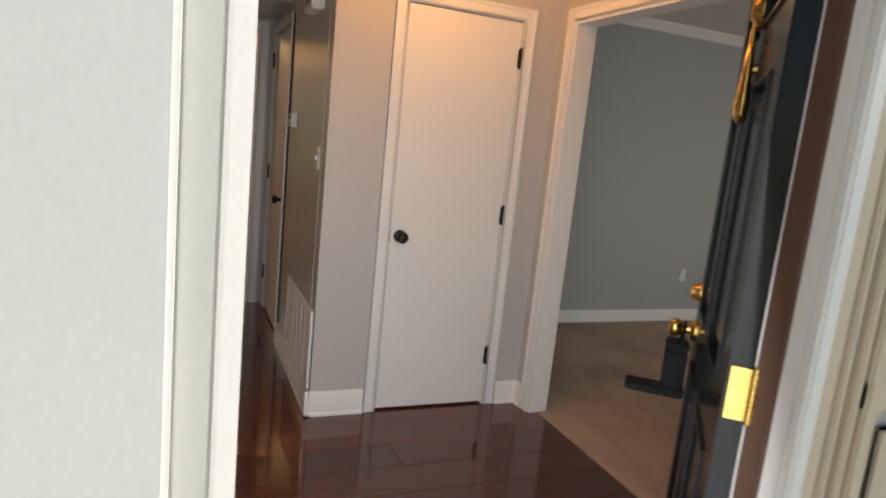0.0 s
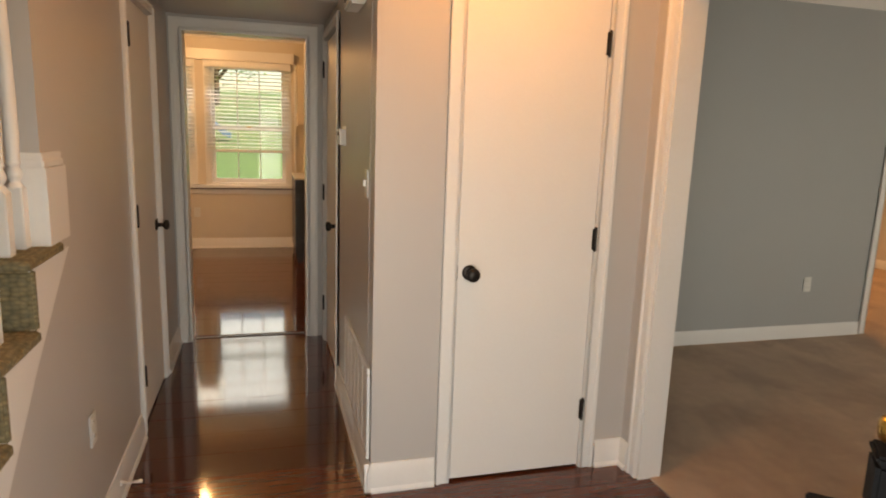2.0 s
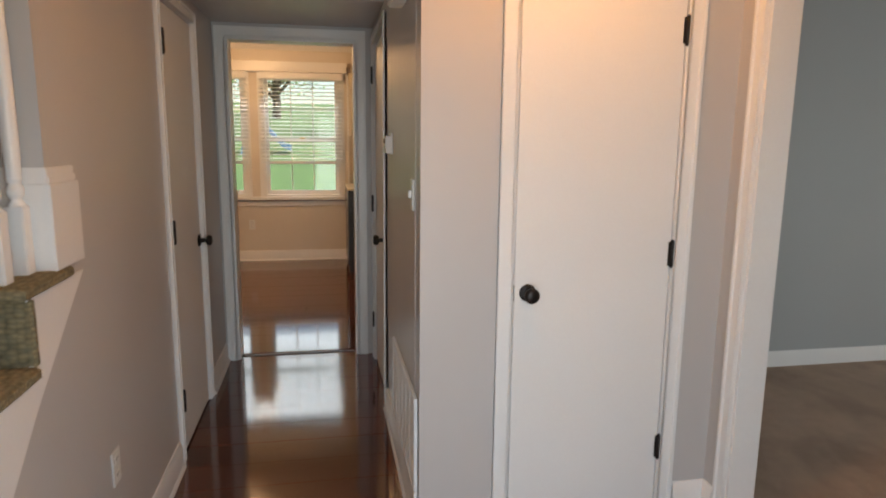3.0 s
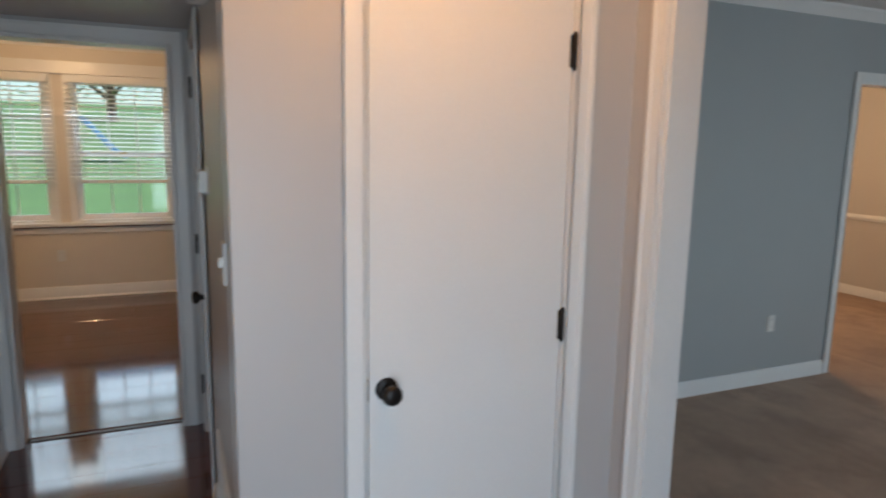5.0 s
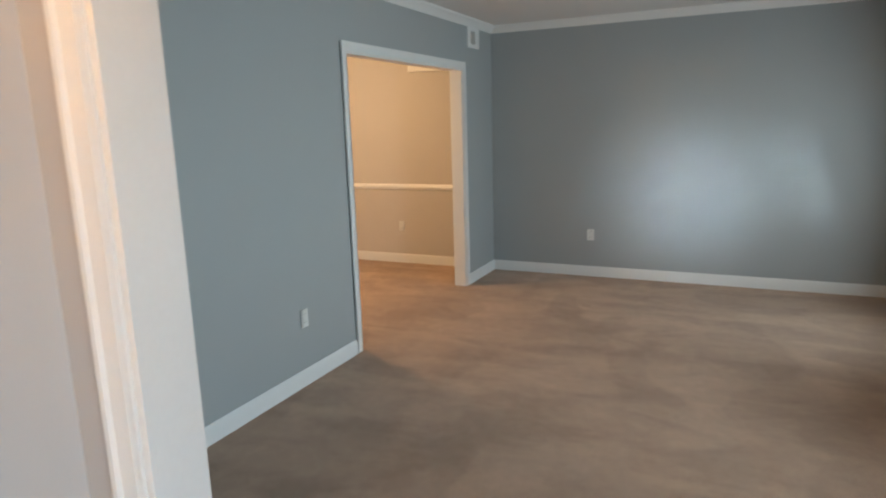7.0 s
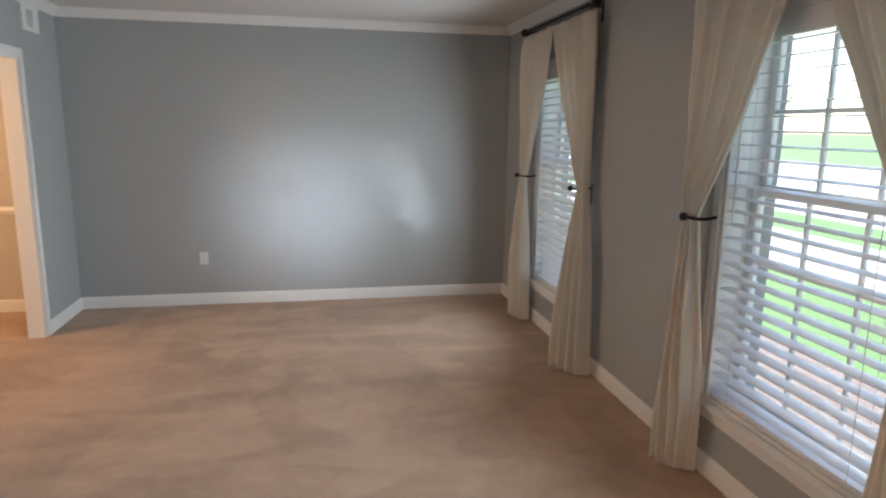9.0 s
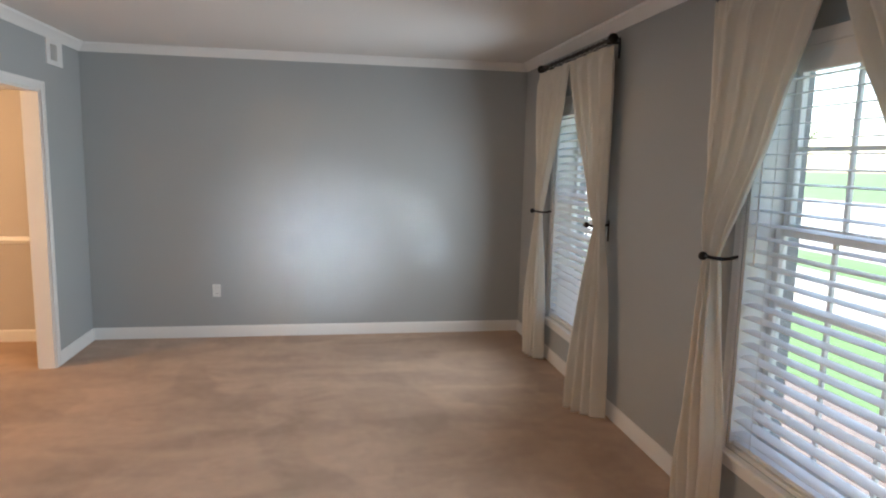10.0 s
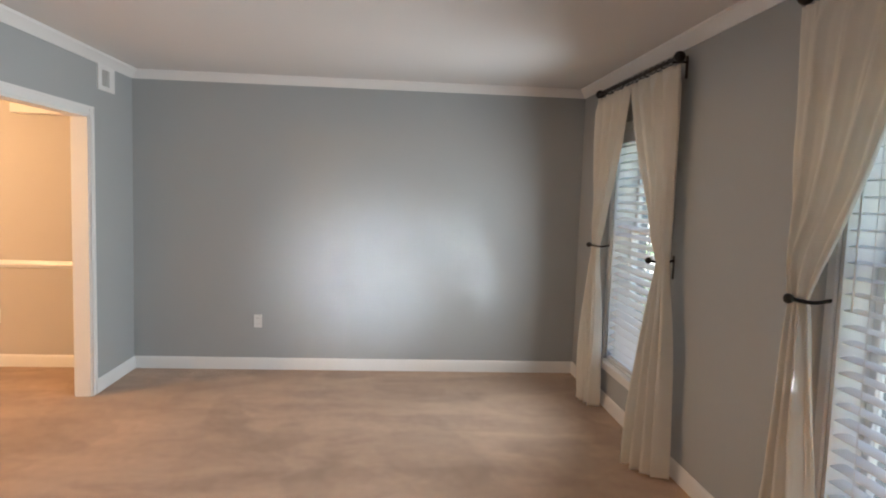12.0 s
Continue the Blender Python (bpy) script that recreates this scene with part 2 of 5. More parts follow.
def carpet_material():
    """Beige cut pile with brushed and vacuumed shading."""
    m = bpy.data.materials.new("beige_carpet_pile")
    m.use_nodes = True
    n, l = m.node_tree.nodes, m.node_tree.links
    b = n["Principled BSDF"]
    tc = n.new("ShaderNodeTexCoord")
    mp = n.new("ShaderNodeMapping")
    mp.inputs["Rotation"].default_value = (0, 0, 0.2)
    mp.inputs["Scale"].default_value = (1.9, 0.8, 1)
    l.new(tc.outputs["Object"], mp.inputs["Vector"])
    marks, mid, pile = n.new("ShaderNodeTexNoise"), n.new("ShaderNodeTexNoise"), n.new("ShaderNodeTexNoise")
    marks.inputs["Scale"].default_value, marks.inputs["Detail"].default_value, marks.inputs["Distortion"].default_value = 1.7, 3, 0.7
    mid.inputs["Scale"].default_value, mid.inputs["Detail"].default_value = 14, 4
    pile.inputs["Scale"].default_value, pile.inputs["Detail"].default_value = 330, 2
    l.new(mp.outputs["Vector"], marks.inputs["Vector"])
    l.new(tc.outputs["Object"], mid.inputs["Vector"])
    l.new(tc.outputs["Object"], pile.inputs["Vector"])
    # wedges of pile brushed one way or the other by feet and the vacuum cleaner
    warp, push, wedge, nap = n.new("ShaderNodeTexNoise"), n.new("ShaderNodeVectorMath"), n.new("ShaderNodeTexVoronoi"), n.new("ShaderNodeMapRange")
    warp.inputs["Scale"].default_value, warp.inputs["Detail"].default_value = 3.0, 5
    push.operation = "MULTIPLY_ADD"
    push.inputs[1].default_value = (0.45, 0.45, 0)
    l.new(tc.outputs["Object"], warp.inputs["Vector"])
    l.new(warp.outputs["Color"], push.inputs[0])
    l.new(tc.outputs["Object"], push.inputs[2])
    lay = n.new("ShaderNodeMapping")
    lay.inputs["Scale"].default_value = (1.5, 3.0, 1)
    lay.inputs["Rotation"].default_value = (0, 0, 0.35)
    l.new(push.outputs["Vector"], lay.inputs["Vector"])
    l.new(lay.outputs["Vector"], wedge.inputs["Vector"])
    wedge.feature, wedge.inputs["Scale"].default_value, wedge.inputs["Smoothness"].default_value = "SMOOTH_F1", 1.3, 0.35
    nap.inputs["To Min"].default_value, nap.inputs["To Max"].default_value = 0.91, 1.09
    split = n.new("ShaderNodeSeparateColor")
    l.new(wedge.outputs["Color"], split.inputs["Color"])
    l.new(split.outputs["Red"], nap.inputs["Value"])
    r1 = n.new("ShaderNodeMapRange")
    r1.inputs["From Min"].default_value, r1.inputs["From Max"].default_value = 0.38, 0.64
    r1.inputs["To Min"].default_value, r1.inputs["To Max"].default_value = 0.88, 1.10
    l.new(marks.outputs["Fac"], r1.inputs["Value"])
    r2 = n.new("ShaderNodeMapRange")
    r2.inputs["From Min"].default_value, r2.inputs["From Max"].default_value = 0.25, 0.75
    r2.inputs["To Min"].default_value, r2.inputs["To Max"].default_value = 0.93, 1.06
    l.new(mid.outputs["Fac"], r2.inputs["Value"])
    r3 = n.new("ShaderNodeMapRange")
    r3.inputs["From Min"].default_value, r3.inputs["From Max"].default_value = 0.2, 0.8
    r3.inputs["To Min"].default_value, r3.inputs["To Max"].default_value = 0.78, 1.2
    l.new(pile.outputs["Fac"], r3.inputs["Value"])
    a, c = n.new("ShaderNodeMath"), n.new("ShaderNodeMath")
    a.operation = c.operation = "MULTIPLY"
    l.new(r1.outputs["Result"], a.inputs[0])
    l.new(r2.outputs["Result"], a.inputs[1])
    l.new(a.outputs[0], c.inputs[0])
    l.new(r3.outputs["Result"], c.inputs[1])
    d = n.new("ShaderNodeMath")
    d.operation = "MULTIPLY"
    l.new(c.outputs[0], d.inputs[0])
    l.new(nap.outputs["Result"], d.inputs[1])
    sc = n.new("ShaderNodeVectorMath")
    sc.operation = "SCALE"
    sc.inputs[0].default_value = (0.49, 0.348, 0.255)
    l.new(d.outputs[0], sc.inputs["Scale"])
    l.new(sc.outputs["Vector"], b.inputs["Base Color"])
    b.inputs["Roughness"].default_value = 1.0
    b.inputs["Specular IOR Level"].default_value = 0.1
    b.inputs["Sheen Weight"].default_value = 0.15
    bp = n.new("ShaderNodeBump")
    bp.inputs["Strength"].default_value, bp.inputs["Distance"].default_value = 0.7, 0.006
    l.new(pile.outputs["Fac"], bp.inputs["Height"])
    l.new(bp.outputs["Normal"], b.inputs["Normal"])
    return m


CARPET = carpet_material()


def sisal_material():
    """Woven green-beige stair carpet: rows of knotted loops."""
    m = bpy.data.materials.new("woven_stair_carpet")
    m.use_nodes = True
    n, l = m.node_tree.nodes, m.node_tree.links
    b = n["Principled BSDF"]
    tc = n.new("ShaderNodeTexCoord")
    vor, cloud = n.new("ShaderNodeTexVoronoi"), n.new("ShaderNodeTexNoise")
    mp = n.new("ShaderNodeMapping")
    mp.inputs["Scale"].default_value = (52, 84, 84)
    l.new(tc.outputs["Object"], mp.inputs["Vector"])
    l.new(mp.outputs["Vector"], vor.inputs["Vector"])
    vor.inputs["Scale"].default_value = 1.0
    vor.inputs["Randomness"].default_value = 0.55
    cloud.inputs["Scale"].default_value = 60
    l.new(tc.outputs["Object"], cloud.inputs["Vector"])
    ramp = n.new("ShaderNodeValToRGB")
    ramp.color_ramp.elements[0].position, ramp.color_ramp.elements[0].color = 0.15, (0.42, 0.32, 0.17, 1)
    ramp.color_ramp.elements[1].position, ramp.color_ramp.elements[1].color = 0.8, (0.10, 0.075, 0.04, 1)
    l.new(vor.outputs["Distance"], ramp.inputs["Fac"])
    mx = n.new("ShaderNodeMix")
    mx.data_type = "RGBA"
    mx.inputs["B"].default_value = (0.20, 0.19, 0.13, 1)
    l.new(cloud.outputs["Fac"], mx.inputs["Factor"])
    l.new(ramp.outputs["Color"], mx.inputs["A"])
    l.new(mx.outputs["Result"], b.inputs["Base Color"])
    b.inputs["Roughness"].default_value = 0.95
    b.inputs["Specular IOR Level"].default_value = 0.15
    bp = n.new("ShaderNodeBump")
    bp.invert = True
    bp.inputs["Strength"].default_value, bp.inputs["Distance"].default_value = 0.9, 0.006
    l.new(vor.outputs["Distance"], bp.inputs["Height"])
    l.new(bp.outputs["Normal"], b.inputs["Normal"])
    return m


SISAL = sisal_material()


def curtain_material():
    m = bpy.data.materials.new("cream_curtain_cloth")
    m.use_nodes = True
    n, l = m.node_tree.nodes, m.node_tree.links
    b = n["Principled BSDF"]
    tc, weave, cloud = n.new("ShaderNodeTexCoord"), n.new("ShaderNodeTexNoise"), n.new("ShaderNodeTexNoise")
    weave.inputs["Scale"].default_value = 500
    cloud.inputs["Scale"].default_value = 5
    l.new(tc.outputs["Object"], weave.inputs["Vector"])
    l.new(tc.outputs["Object"], cloud.inputs["Vector"])
    mr = n.new("ShaderNodeMapRange")
    mr.inputs["To Min"].default_value, mr.inputs["To Max"].default_value = 0.92, 1.06
    l.new(cloud.outputs["Fac"], mr.inputs["Value"])
    sc = n.new("ShaderNodeVectorMath")
    sc.operation = "SCALE"
    sc.inputs[0].default_value = (0.88, 0.85, 0.78)
    l.new(mr.outputs["Result"], sc.inputs["Scale"])
    l.new(sc.outputs["Vector"], b.inputs["Base Color"])
    b.inputs["Roughness"].default_value = 0.85
    b.inputs["Specular IOR Level"].default_value = 0.2
    bp = n.new("ShaderNodeBump")
    bp.inputs["Strength"].default_value, bp.inputs["Distance"].default_value = 0.15, 0.002
    l.new(weave.outputs["Fac"], bp.inputs["Height"])
    l.new(bp.outputs["Normal"], b.inputs["Normal"])
    tr, mix = n.new("ShaderNodeBsdfTranslucent"), n.new("ShaderNodeMixShader")
    l.new(sc.outputs["Vector"], tr.inputs["Color"])
    mix.inputs["Fac"].default_value = 0.30
    l.new(b.outputs["BSDF"], mix.inputs[1])
    l.new(tr.outputs["BSDF"], mix.inputs[2])
    l.new(mix.outputs["Shader"], n["Material Output"].inputs["Surface"])
    return m


CLOTH = curtain_material()


def glow_material(name, colour, strength):
    m = bpy.data.materials.new(name)
    m.use_nodes = True
    b = m.node_tree.nodes["Principled BSDF"]
    b.inputs["Base Color"].default_value = (0.9, 0.88, 0.82, 1)
    b.inputs["Emission Color"].default_value = (*colour, 1)
    b.inputs["Emission Strength"].default_value = strength
    return m


SHADE = glow_material("lit_glass_shade", WARM, 1.2)


# ---- mesh helpers ----
def box(bm, x0, y0, z0, x1, y1, z1, bevel=0.0):
    """Adds a box between two corners, its edges bevelled by that much."""
    r = bmesh.ops.create_cube(bm, size=1, matrix=Matrix.LocRotScale(((x0 + x1) / 2, (y0 + y1) / 2, (z0 + z1) / 2), None, (abs(x1 - x0), abs(y1 - y0), abs(z1 - z0))))
    if bevel:
        edges = list({e for v in r["verts"] for e in v.link_edges})
        bmesh.ops.bevel(bm, geom=edges, offset=bevel, segments=2, affect="EDGES", clamp_overlap=True)
    return bm


def boxed(x0, y0, z0, x1, y1, z1, bevel=0.0):
    return box(bmesh.new(), x0, y0, z0, x1, y1, z1, bevel)


def rod(bm, a, b, r0, r1=None, sides=12):
    """Adds a closed cone or cylinder from a to b."""
    a, b = Vector(a), Vector(b)
    d = b - a
    m = Matrix.Translation((a + b) / 2) @ d.to_track_quat("Z", "Y").to_matrix().to_4x4()
    bmesh.ops.create_cone(bm, cap_ends=True, segments=sides, radius1=r0, radius2=r0 if r1 is None else r1, depth=d.length, matrix=m)
    return bm


def tube(bm, pts, r, sides=10):
    """Adds one closed round tube along a line of points."""
    rings = []
    for k, p in enumerate(pts):
        d = (pts[min(k + 1, len(pts) - 1)] - pts[max(k - 1, 0)]).normalized()
        u = d.cross(Vector((0.31, 0.17, 0.93))).normalized()
        w = d.cross(u)
        rings.append([bm.verts.new(p + (u * math.cos(2 * math.pi * i / sides) + w * math.sin(2 * math.pi * i / sides)) * r) for i in range(sides)])
    for a, b in zip(rings, rings[1:]):
        for i in range(sides):
            bm.faces.new((a[i], a[(i + 1) % sides], b[(i + 1) % sides], b[i]))
    bm.faces.new(rings[0]), bm.faces.new(list(reversed(rings[-1])))
    return bm


def ball(bm, centre, r, sx=1, sy=1, sz=1):
    bmesh.ops.create_uvsphere(bm, u_segments=16, v_segments=10, radius=r, matrix=Matrix.LocRotScale(centre, None, (sx, sy, sz)))
    return bm


def lathe(bm, profile, m=None, sides=16):
    """Turns a profile of (radius, height) about the z axis, then lays it by m."""
    m = m or Matrix()
    rings = [[bm.verts.new(m @ Vector((r * math.cos(2 * math.pi * i / sides), r * math.sin(2 * math.pi * i / sides), z))) for i in range(sides)] for r, z in profile]
    for lo, hi in zip(rings, rings[1:]):
        for i in range(sides):
            bm.faces.new((lo[i], lo[(i + 1) % sides], hi[(i + 1) % sides], hi[i]))
    bm.faces.new(list(reversed(rings[0])))
    bm.faces.new(rings[-1])
    return bm


def extrude_profile(bm, profile, a, b, out):
    """Sweeps a closed (out, up) profile straight from a to b; out is the level direction away from the wall."""
    a, b, out = Vector(a), Vector(b), Vector(out)
    ends = [[bm.verts.new(p + out * u + Vector((0, 0, w))) for u, w in profile] for p in (a, b)]
    k = len(profile)
    for i in range(k):
        bm.faces.new((ends[0][i], ends[0][(i + 1) % k], ends[1][(i + 1) % k], ends[1][i]))
    bm.faces.new(list(reversed(ends[0])))
    bm.faces.new(ends[1])
    bmesh.ops.recalc_face_normals(bm, faces=bm.faces)
    return bm


def mesh_of(name, bm, mat, smooth=None):
    bmesh.ops.recalc_face_normals(bm, faces=bm.faces)
    me = bpy.data.meshes.new(name)
    bm.to_mesh(me)
    bm.free()
    me.materials.append(mat)
    if smooth:
        me.polygons.foreach_set("use_smooth", [True] * len(me.polygons))
        me.set_sharp_from_angle(angle=radians(smooth))
    return me


def part(name, bm, mat, parent=None, label="", smooth=35):
    """Links a bmesh as one mesh object, under a thing or a part."""
    ob = new(name, mesh_of(name, bm, mat, smooth))
    if parent is not None:
        ob.parent = parent
    return tagged(ob, label) if label else ob


def thing(name, place, label, category, group="", kind=""):
    ob = new(name)
    ob.empty_display_size = 0.1
    ob.matrix_world = place if isinstance(place, Matrix) else Matrix.Translation(place)
    return tagged(ob, label, category, group, kind)


def structure(name, bm, mat, label, category, smooth=35):
    return tagged(part(name, bm, mat, smooth=smooth), label, category, kind="structure")


# ---- plan ----
XL, XD = -0.985, 1.17          # hall's stair-side wall, foyer face of the wall to the living room
XD2 = 1.28                     # living room face of that wall
FY, FYO = -2.19, -2.272         # entry wall, inside and outside
LY, LYO = -2.42, -2.69         # living room window wall
BY, BYO = 1.437, 1.547         # living room back wall, dining side
XF = 6.95                      # far wall of living and dining rooms
HEND, HEND2 = 2.105, 2.215     # wall at the hall's end
KY = 5.70                      # kitchen's window wall
H = 2.535
SOFF, SOFFY = 2.165, 1.28
OPEN0, OPEN1, OPENZ = -1.95, -0.143, 2.065
DX0, DX1, DZ = 4.23, 6.17, 2.075


def wall_with_holes(name, axis, at0, at1, lo, hi, z0, z1, holes, mat, label):
    """A wall slab along x or y, between two faces, with rectangular holes (from, to, bottom, top) right through it."""
    bm = bmesh.new()

    def slab(a, b, c, d):
        if b - a > 1e-4 and d - c > 1e-4:
            box(bm, a, at0, c, b, at1, d) if axis == "x" else box(bm, at0, a, c, at1, b, d)
    at = lo
    for a, b, c, d in sorted(holes):
        slab(at, a, z0, z1)
        slab(a, b, z0, c)
        slab(a, b, d, z1)
        at = b
    slab(at, hi, z0, z1)
    return structure(name, bm, mat, label, "wall")


W2, W3 = 5.56, 3.07            # middles of the two living room windows
WZ0, WZ1, WH = 0.37, 2.09, 0.50
wall_with_holes("wall_front", "x", LY - 0.20, LY, XD2 + 0.002, XF, -0.4, H, [(W3 - WH, W3 + WH, WZ0, WZ1), (W2 - WH, W2 + WH, WZ0, WZ1)], WALL, "grey painted window wall of the living room")
wall_with_holes("wall_front_brick", "x", LYO, LY - 0.2005, XD - 0.02, XF + 0.12, -0.4, H, [(W3 - WH, W3 + WH, WZ0, WZ1), (W2 - WH, W2 + WH, WZ0, WZ1)], BRICK, "grey painted brick outer leaf of the front wall")
wall_with_holes("wall_far", "y", XF, XF + 0.12, LYO, 5.0, -0.4, H, [], WALL, "plain grey painted end wall")
wall_with_holes("wall_back", "x", BY, BY + 0.055, XD2 + 0.002, XF - 0.002, 0, H, [(DX0, DX1, 0, DZ)], WALL, "grey painted wall with a wide cased opening")
wall_with_holes("wall_dining_side", "x", BY + 0.055, BYO, XD2 + 0.002, XF - 0.006, 0, H, [(DX0, DX1, 0, DZ)], DINWALL, "dining side of the cased wall, its colour tinted by lamplight")
wall_with_holes("wall_dining_far", "y", XF - 0.004, XF - 0.0005, BYO + 0.001, 4.9, 0, H, [], DINWALL, "dining room wall, its colour tinted by lamplight")
wall_with_holes("wall_dining_back", "x", 4.9, 5.0, 2.2, XF, 0, H, [], DINWALL, "dining room wall, its colour tinted by lamplight")
wall_with_holes("wall_dining_inner", "y", 2.2, 2.3, BYO, 4.9, 0, H, [], DINWALL, "dining room wall, its colour tinted by lamplight")
wall_with_holes("wall_divide", "y", XD, XD + 0.055, LYO, 0.0, 0, H, [(OPEN0, OPEN1, 0, OPENZ)], HALLWALL, "pale grey wall with a cased opening to the living room")
wall_with_holes("wall_divide_living", "y", XD + 0.055, XD2, LYO, BYO, 0, H, [(OPEN0, OPEN1, 0, OPENZ)], WALL, "grey living room side of the cased opening")
wall_with_holes("wall_closet", "x", 0.0, 0.11, 0.002, XD + 0.053, 0, H, [(0.335, 0.965, 0, 2.055)], HALLWALL, "pale grey wall round the closet door")
wall_with_holes("wall_hall_right", "y", 0.0, 0.11, 0.11, HEND2, 0, H, [(1.225, 1.985, 0, 2.055)], HALLWALL, "pale grey hall wall with a door")
wall_with_holes("wall_hall_left", "y", XL - 0.12, XL, -0.47, HEND2, 0, H, [(0.735, 1.455, 0, 2.055)], HALLWALL, "pale grey hall wall beside the stairs")
wall_with_holes("wall_hall_end", "x", HEND, HEND2, XL, 0.0, 0, H, [(-0.913, -0.107, 0, 2.085)], HALLWALL, "pale grey wall at the hall's end")
structure("hall_soffit", boxed(XL + 0.001, SOFFY, SOFF, -0.001, HEND - 0.001, H - 0.001), HALLWALL, "low painted soffit over the hall's end", "soffit")
wall_with_holes("wall_entry", "x", FYO, FY, -2.2, XD, -0.3, H, [(-0.61, 0.38, 0.0, 2.07)], HALLWALL, "pale grey entry wall")
wall_with_holes("wall_stair_outer", "y", -2.17, -2.05, FY, 3.2, 0, 5.0, [], HALLWALL, "pale grey outer wall of the stairwell")
wall_with_holes("wall_stair_top", "x", 3.08, 3.2, -2.05, XL - 0.12, 0, 5.0, [], HALLWALL, "pale grey wall at the top of the stairs")
wall_with_holes("wall_stair_upper", "y", XL - 0.12, XL, -0.47, 3.2, H + 0.09, 5.0, [], HALLWALL, "pale grey upper wall of the stairwell")
wall_with_holes("wall_kitchen_back", "x", KY, KY + 0.14, -3.2, 1.6, -0.4, H, [(-1.015, -0.125, 0.775, 2.20), (-2.10, -1.21, 0.775, 2.20)], CREAMWALL, "cream kitchen wall with paired windows")
wall_with_holes("wall_kitchen_left", "y", -3.32, -3.2, HEND2, KY + 0.14, 0, H, [], CREAMWALL, "cream kitchen wall")
wall_with_holes("wall_kitchen_right", "y", 1.6, 1.72, HEND2, KY + 0.14, 0, H, [], CREAMWALL, "cream kitchen wall")
wall_with_holes("wall_kitchen_front", "x", HEND2, HEND2 + 0.05, -3.2, 1.6, 0, H, [(-0.913, -0.107, 0, 2.085)], CREAMWALL, "cream kitchen wall round the doorway")
structure("wall_closet_inside", boxed(0.11, 0.9, 0, XD + 0.05, 1.0, H), HALLWALL, "plain back wall of the closet", "wall")
structure("wall_bathroom_inside", boxed(0.9, 1.0, 0, 1.0, 2.2, H), HALLWALL, "plain wall behind the hall door", "wall")

# ceilings
structure("ceiling_living", boxed(XD2 + 0.001, LYO, H, XF + 0.12, 5.0, H + 0.1), CEIL, "off-white flat living room ceiling", "ceiling")
structure("ceiling_foyer", boxed(XL, FYO, H, XD2, HEND2, H + 0.09), CEIL, "off-white foyer ceiling", "ceiling")
structure("ceiling_stair_low", boxed(-2.17, FYO, H, XL - 0.001, -0.9, H + 0.09), CEIL, "off-white ceiling over the stair foot", "ceiling")
structure("ceiling_stair", boxed(-2.17, FYO, 5.0, XL, 3.2, 5.1), CEIL, "off-white stairwell ceiling", "ceiling")
structure("wall_stair_header", boxed(-2.05, -1.0, H + 0.09, XL - 0.12, -0.9, 5.0), HALLWALL, "pale grey wall over the stair opening", "wall")
structure("wall_stair_header_side", boxed(XL - 0.12, -0.9, H + 0.09, XL, -0.47, 5.0), HALLWALL, "pale grey wall over the stair opening", "wall")
structure("ceiling_kitchen", boxed(-3.32, HEND2 + 0.001, H, 1.72, KY + 0.14, H + 0.1), CEIL, "off-white kitchen ceiling", "ceiling")

# floors
structure("floor_living", boxed(XD + 0.06, LYO + 0.02, -0.1, XF, 4.9, 0.004), CARPET, "beige cut-pile carpet with brushed marks", "carpet")
floor_hall = structure("floor", boxed(XL - 1.1, FYO, -0.1, XD + 0.056, HEND2, -0.012), THRESH, "dark red-brown glossy board floor", "floor")
floor_kitchen = structure("floor_kitchen", boxed(-3.2, HEND2 + 0.012, -0.1, 1.6, KY, -0.012), THRESH, "dark red-brown glossy kitchen board floor", "floor")
structure("threshold", boxed(-0.885, HEND2 - 0.05, -0.005, -0.135, HEND2 - 0.02, 0.006, 0.003), THRESH, "dark wooden floor strip in the doorway", "threshold")

# ---- trim ----
BASE_L = [(0, 0), (0.015, 0), (0.015, 0.084), (0.010, 0.096), (0.006, 0.104), (0, 0.104)]
BASE_F = [(0, 0), (0.026, 0), (0.026, 0.010), (0.017, 0.022), (0.015, 0.100), (0.009, 0.115), (0.006, 0.125), (0, 0.125)]
CROWN = [(0, -0.072), (0.010, -0.072), (0.016, -0.060), (0.045, -0.026), (0.058, -0.016), (0.062, 0), (0, 0)]
RAIL = [(0, -0.032), (0.012, -0.030), (0.020, -0.012), (0.024, 0.0), (0.020, 0.012), (0.012, 0.030), (0, 0.032)]


def run(name, profile, a, b, out, label, mat=TRIM):
    return structure(name, extrude_profile(bmesh.new(), profile, a, b, out), mat, label, "trim")


WB = "white painted baseboard"
run("baseboard", BASE_L, (XD2, BY, 0.004), (DX0 - 0.068, BY, 0.004), (0, -1, 0), WB)
run("baseboard", BASE_L, (DX1 + 0.068, BY, 0.004), (XF, BY, 0.004), (0, -1, 0), WB)
run("baseboard", BASE_L, (XF, LY, 0.004), (XF, BY, 0.004), (-1, 0, 0), WB)
run("baseboard", BASE_L, (XD2, LY, 0.004), (XF, LY, 0.004), (0, 1, 0), WB)
run("baseboard", BASE_L, (XD2, OPEN1 + 0.068, 0.004), (XD2, BY, 0.004), (1, 0, 0), WB)
run("baseboard", BASE_L, (XF - 0.004, BYO, 0.004), (XF - 0.004, 4.9, 0.004), (-1, 0, 0), WB)
run("baseboard", BASE_F, (-0.026, 0, 0), (0.272, 0, 0), (0, -1, 0), WB)
run("baseboard", BASE_F, (1.028, 0, 0), (XD, 0, 0), (0, -1, 0), WB)
run("baseboard", BASE_F, (XD, 0, 0), (XD, OPEN1 + 0.068, 0), (-1, 0, 0), WB)
run("baseboard", BASE_F, (0, -0.026, 0), (0, 1.162, 0), (-1, 0, 0), WB)
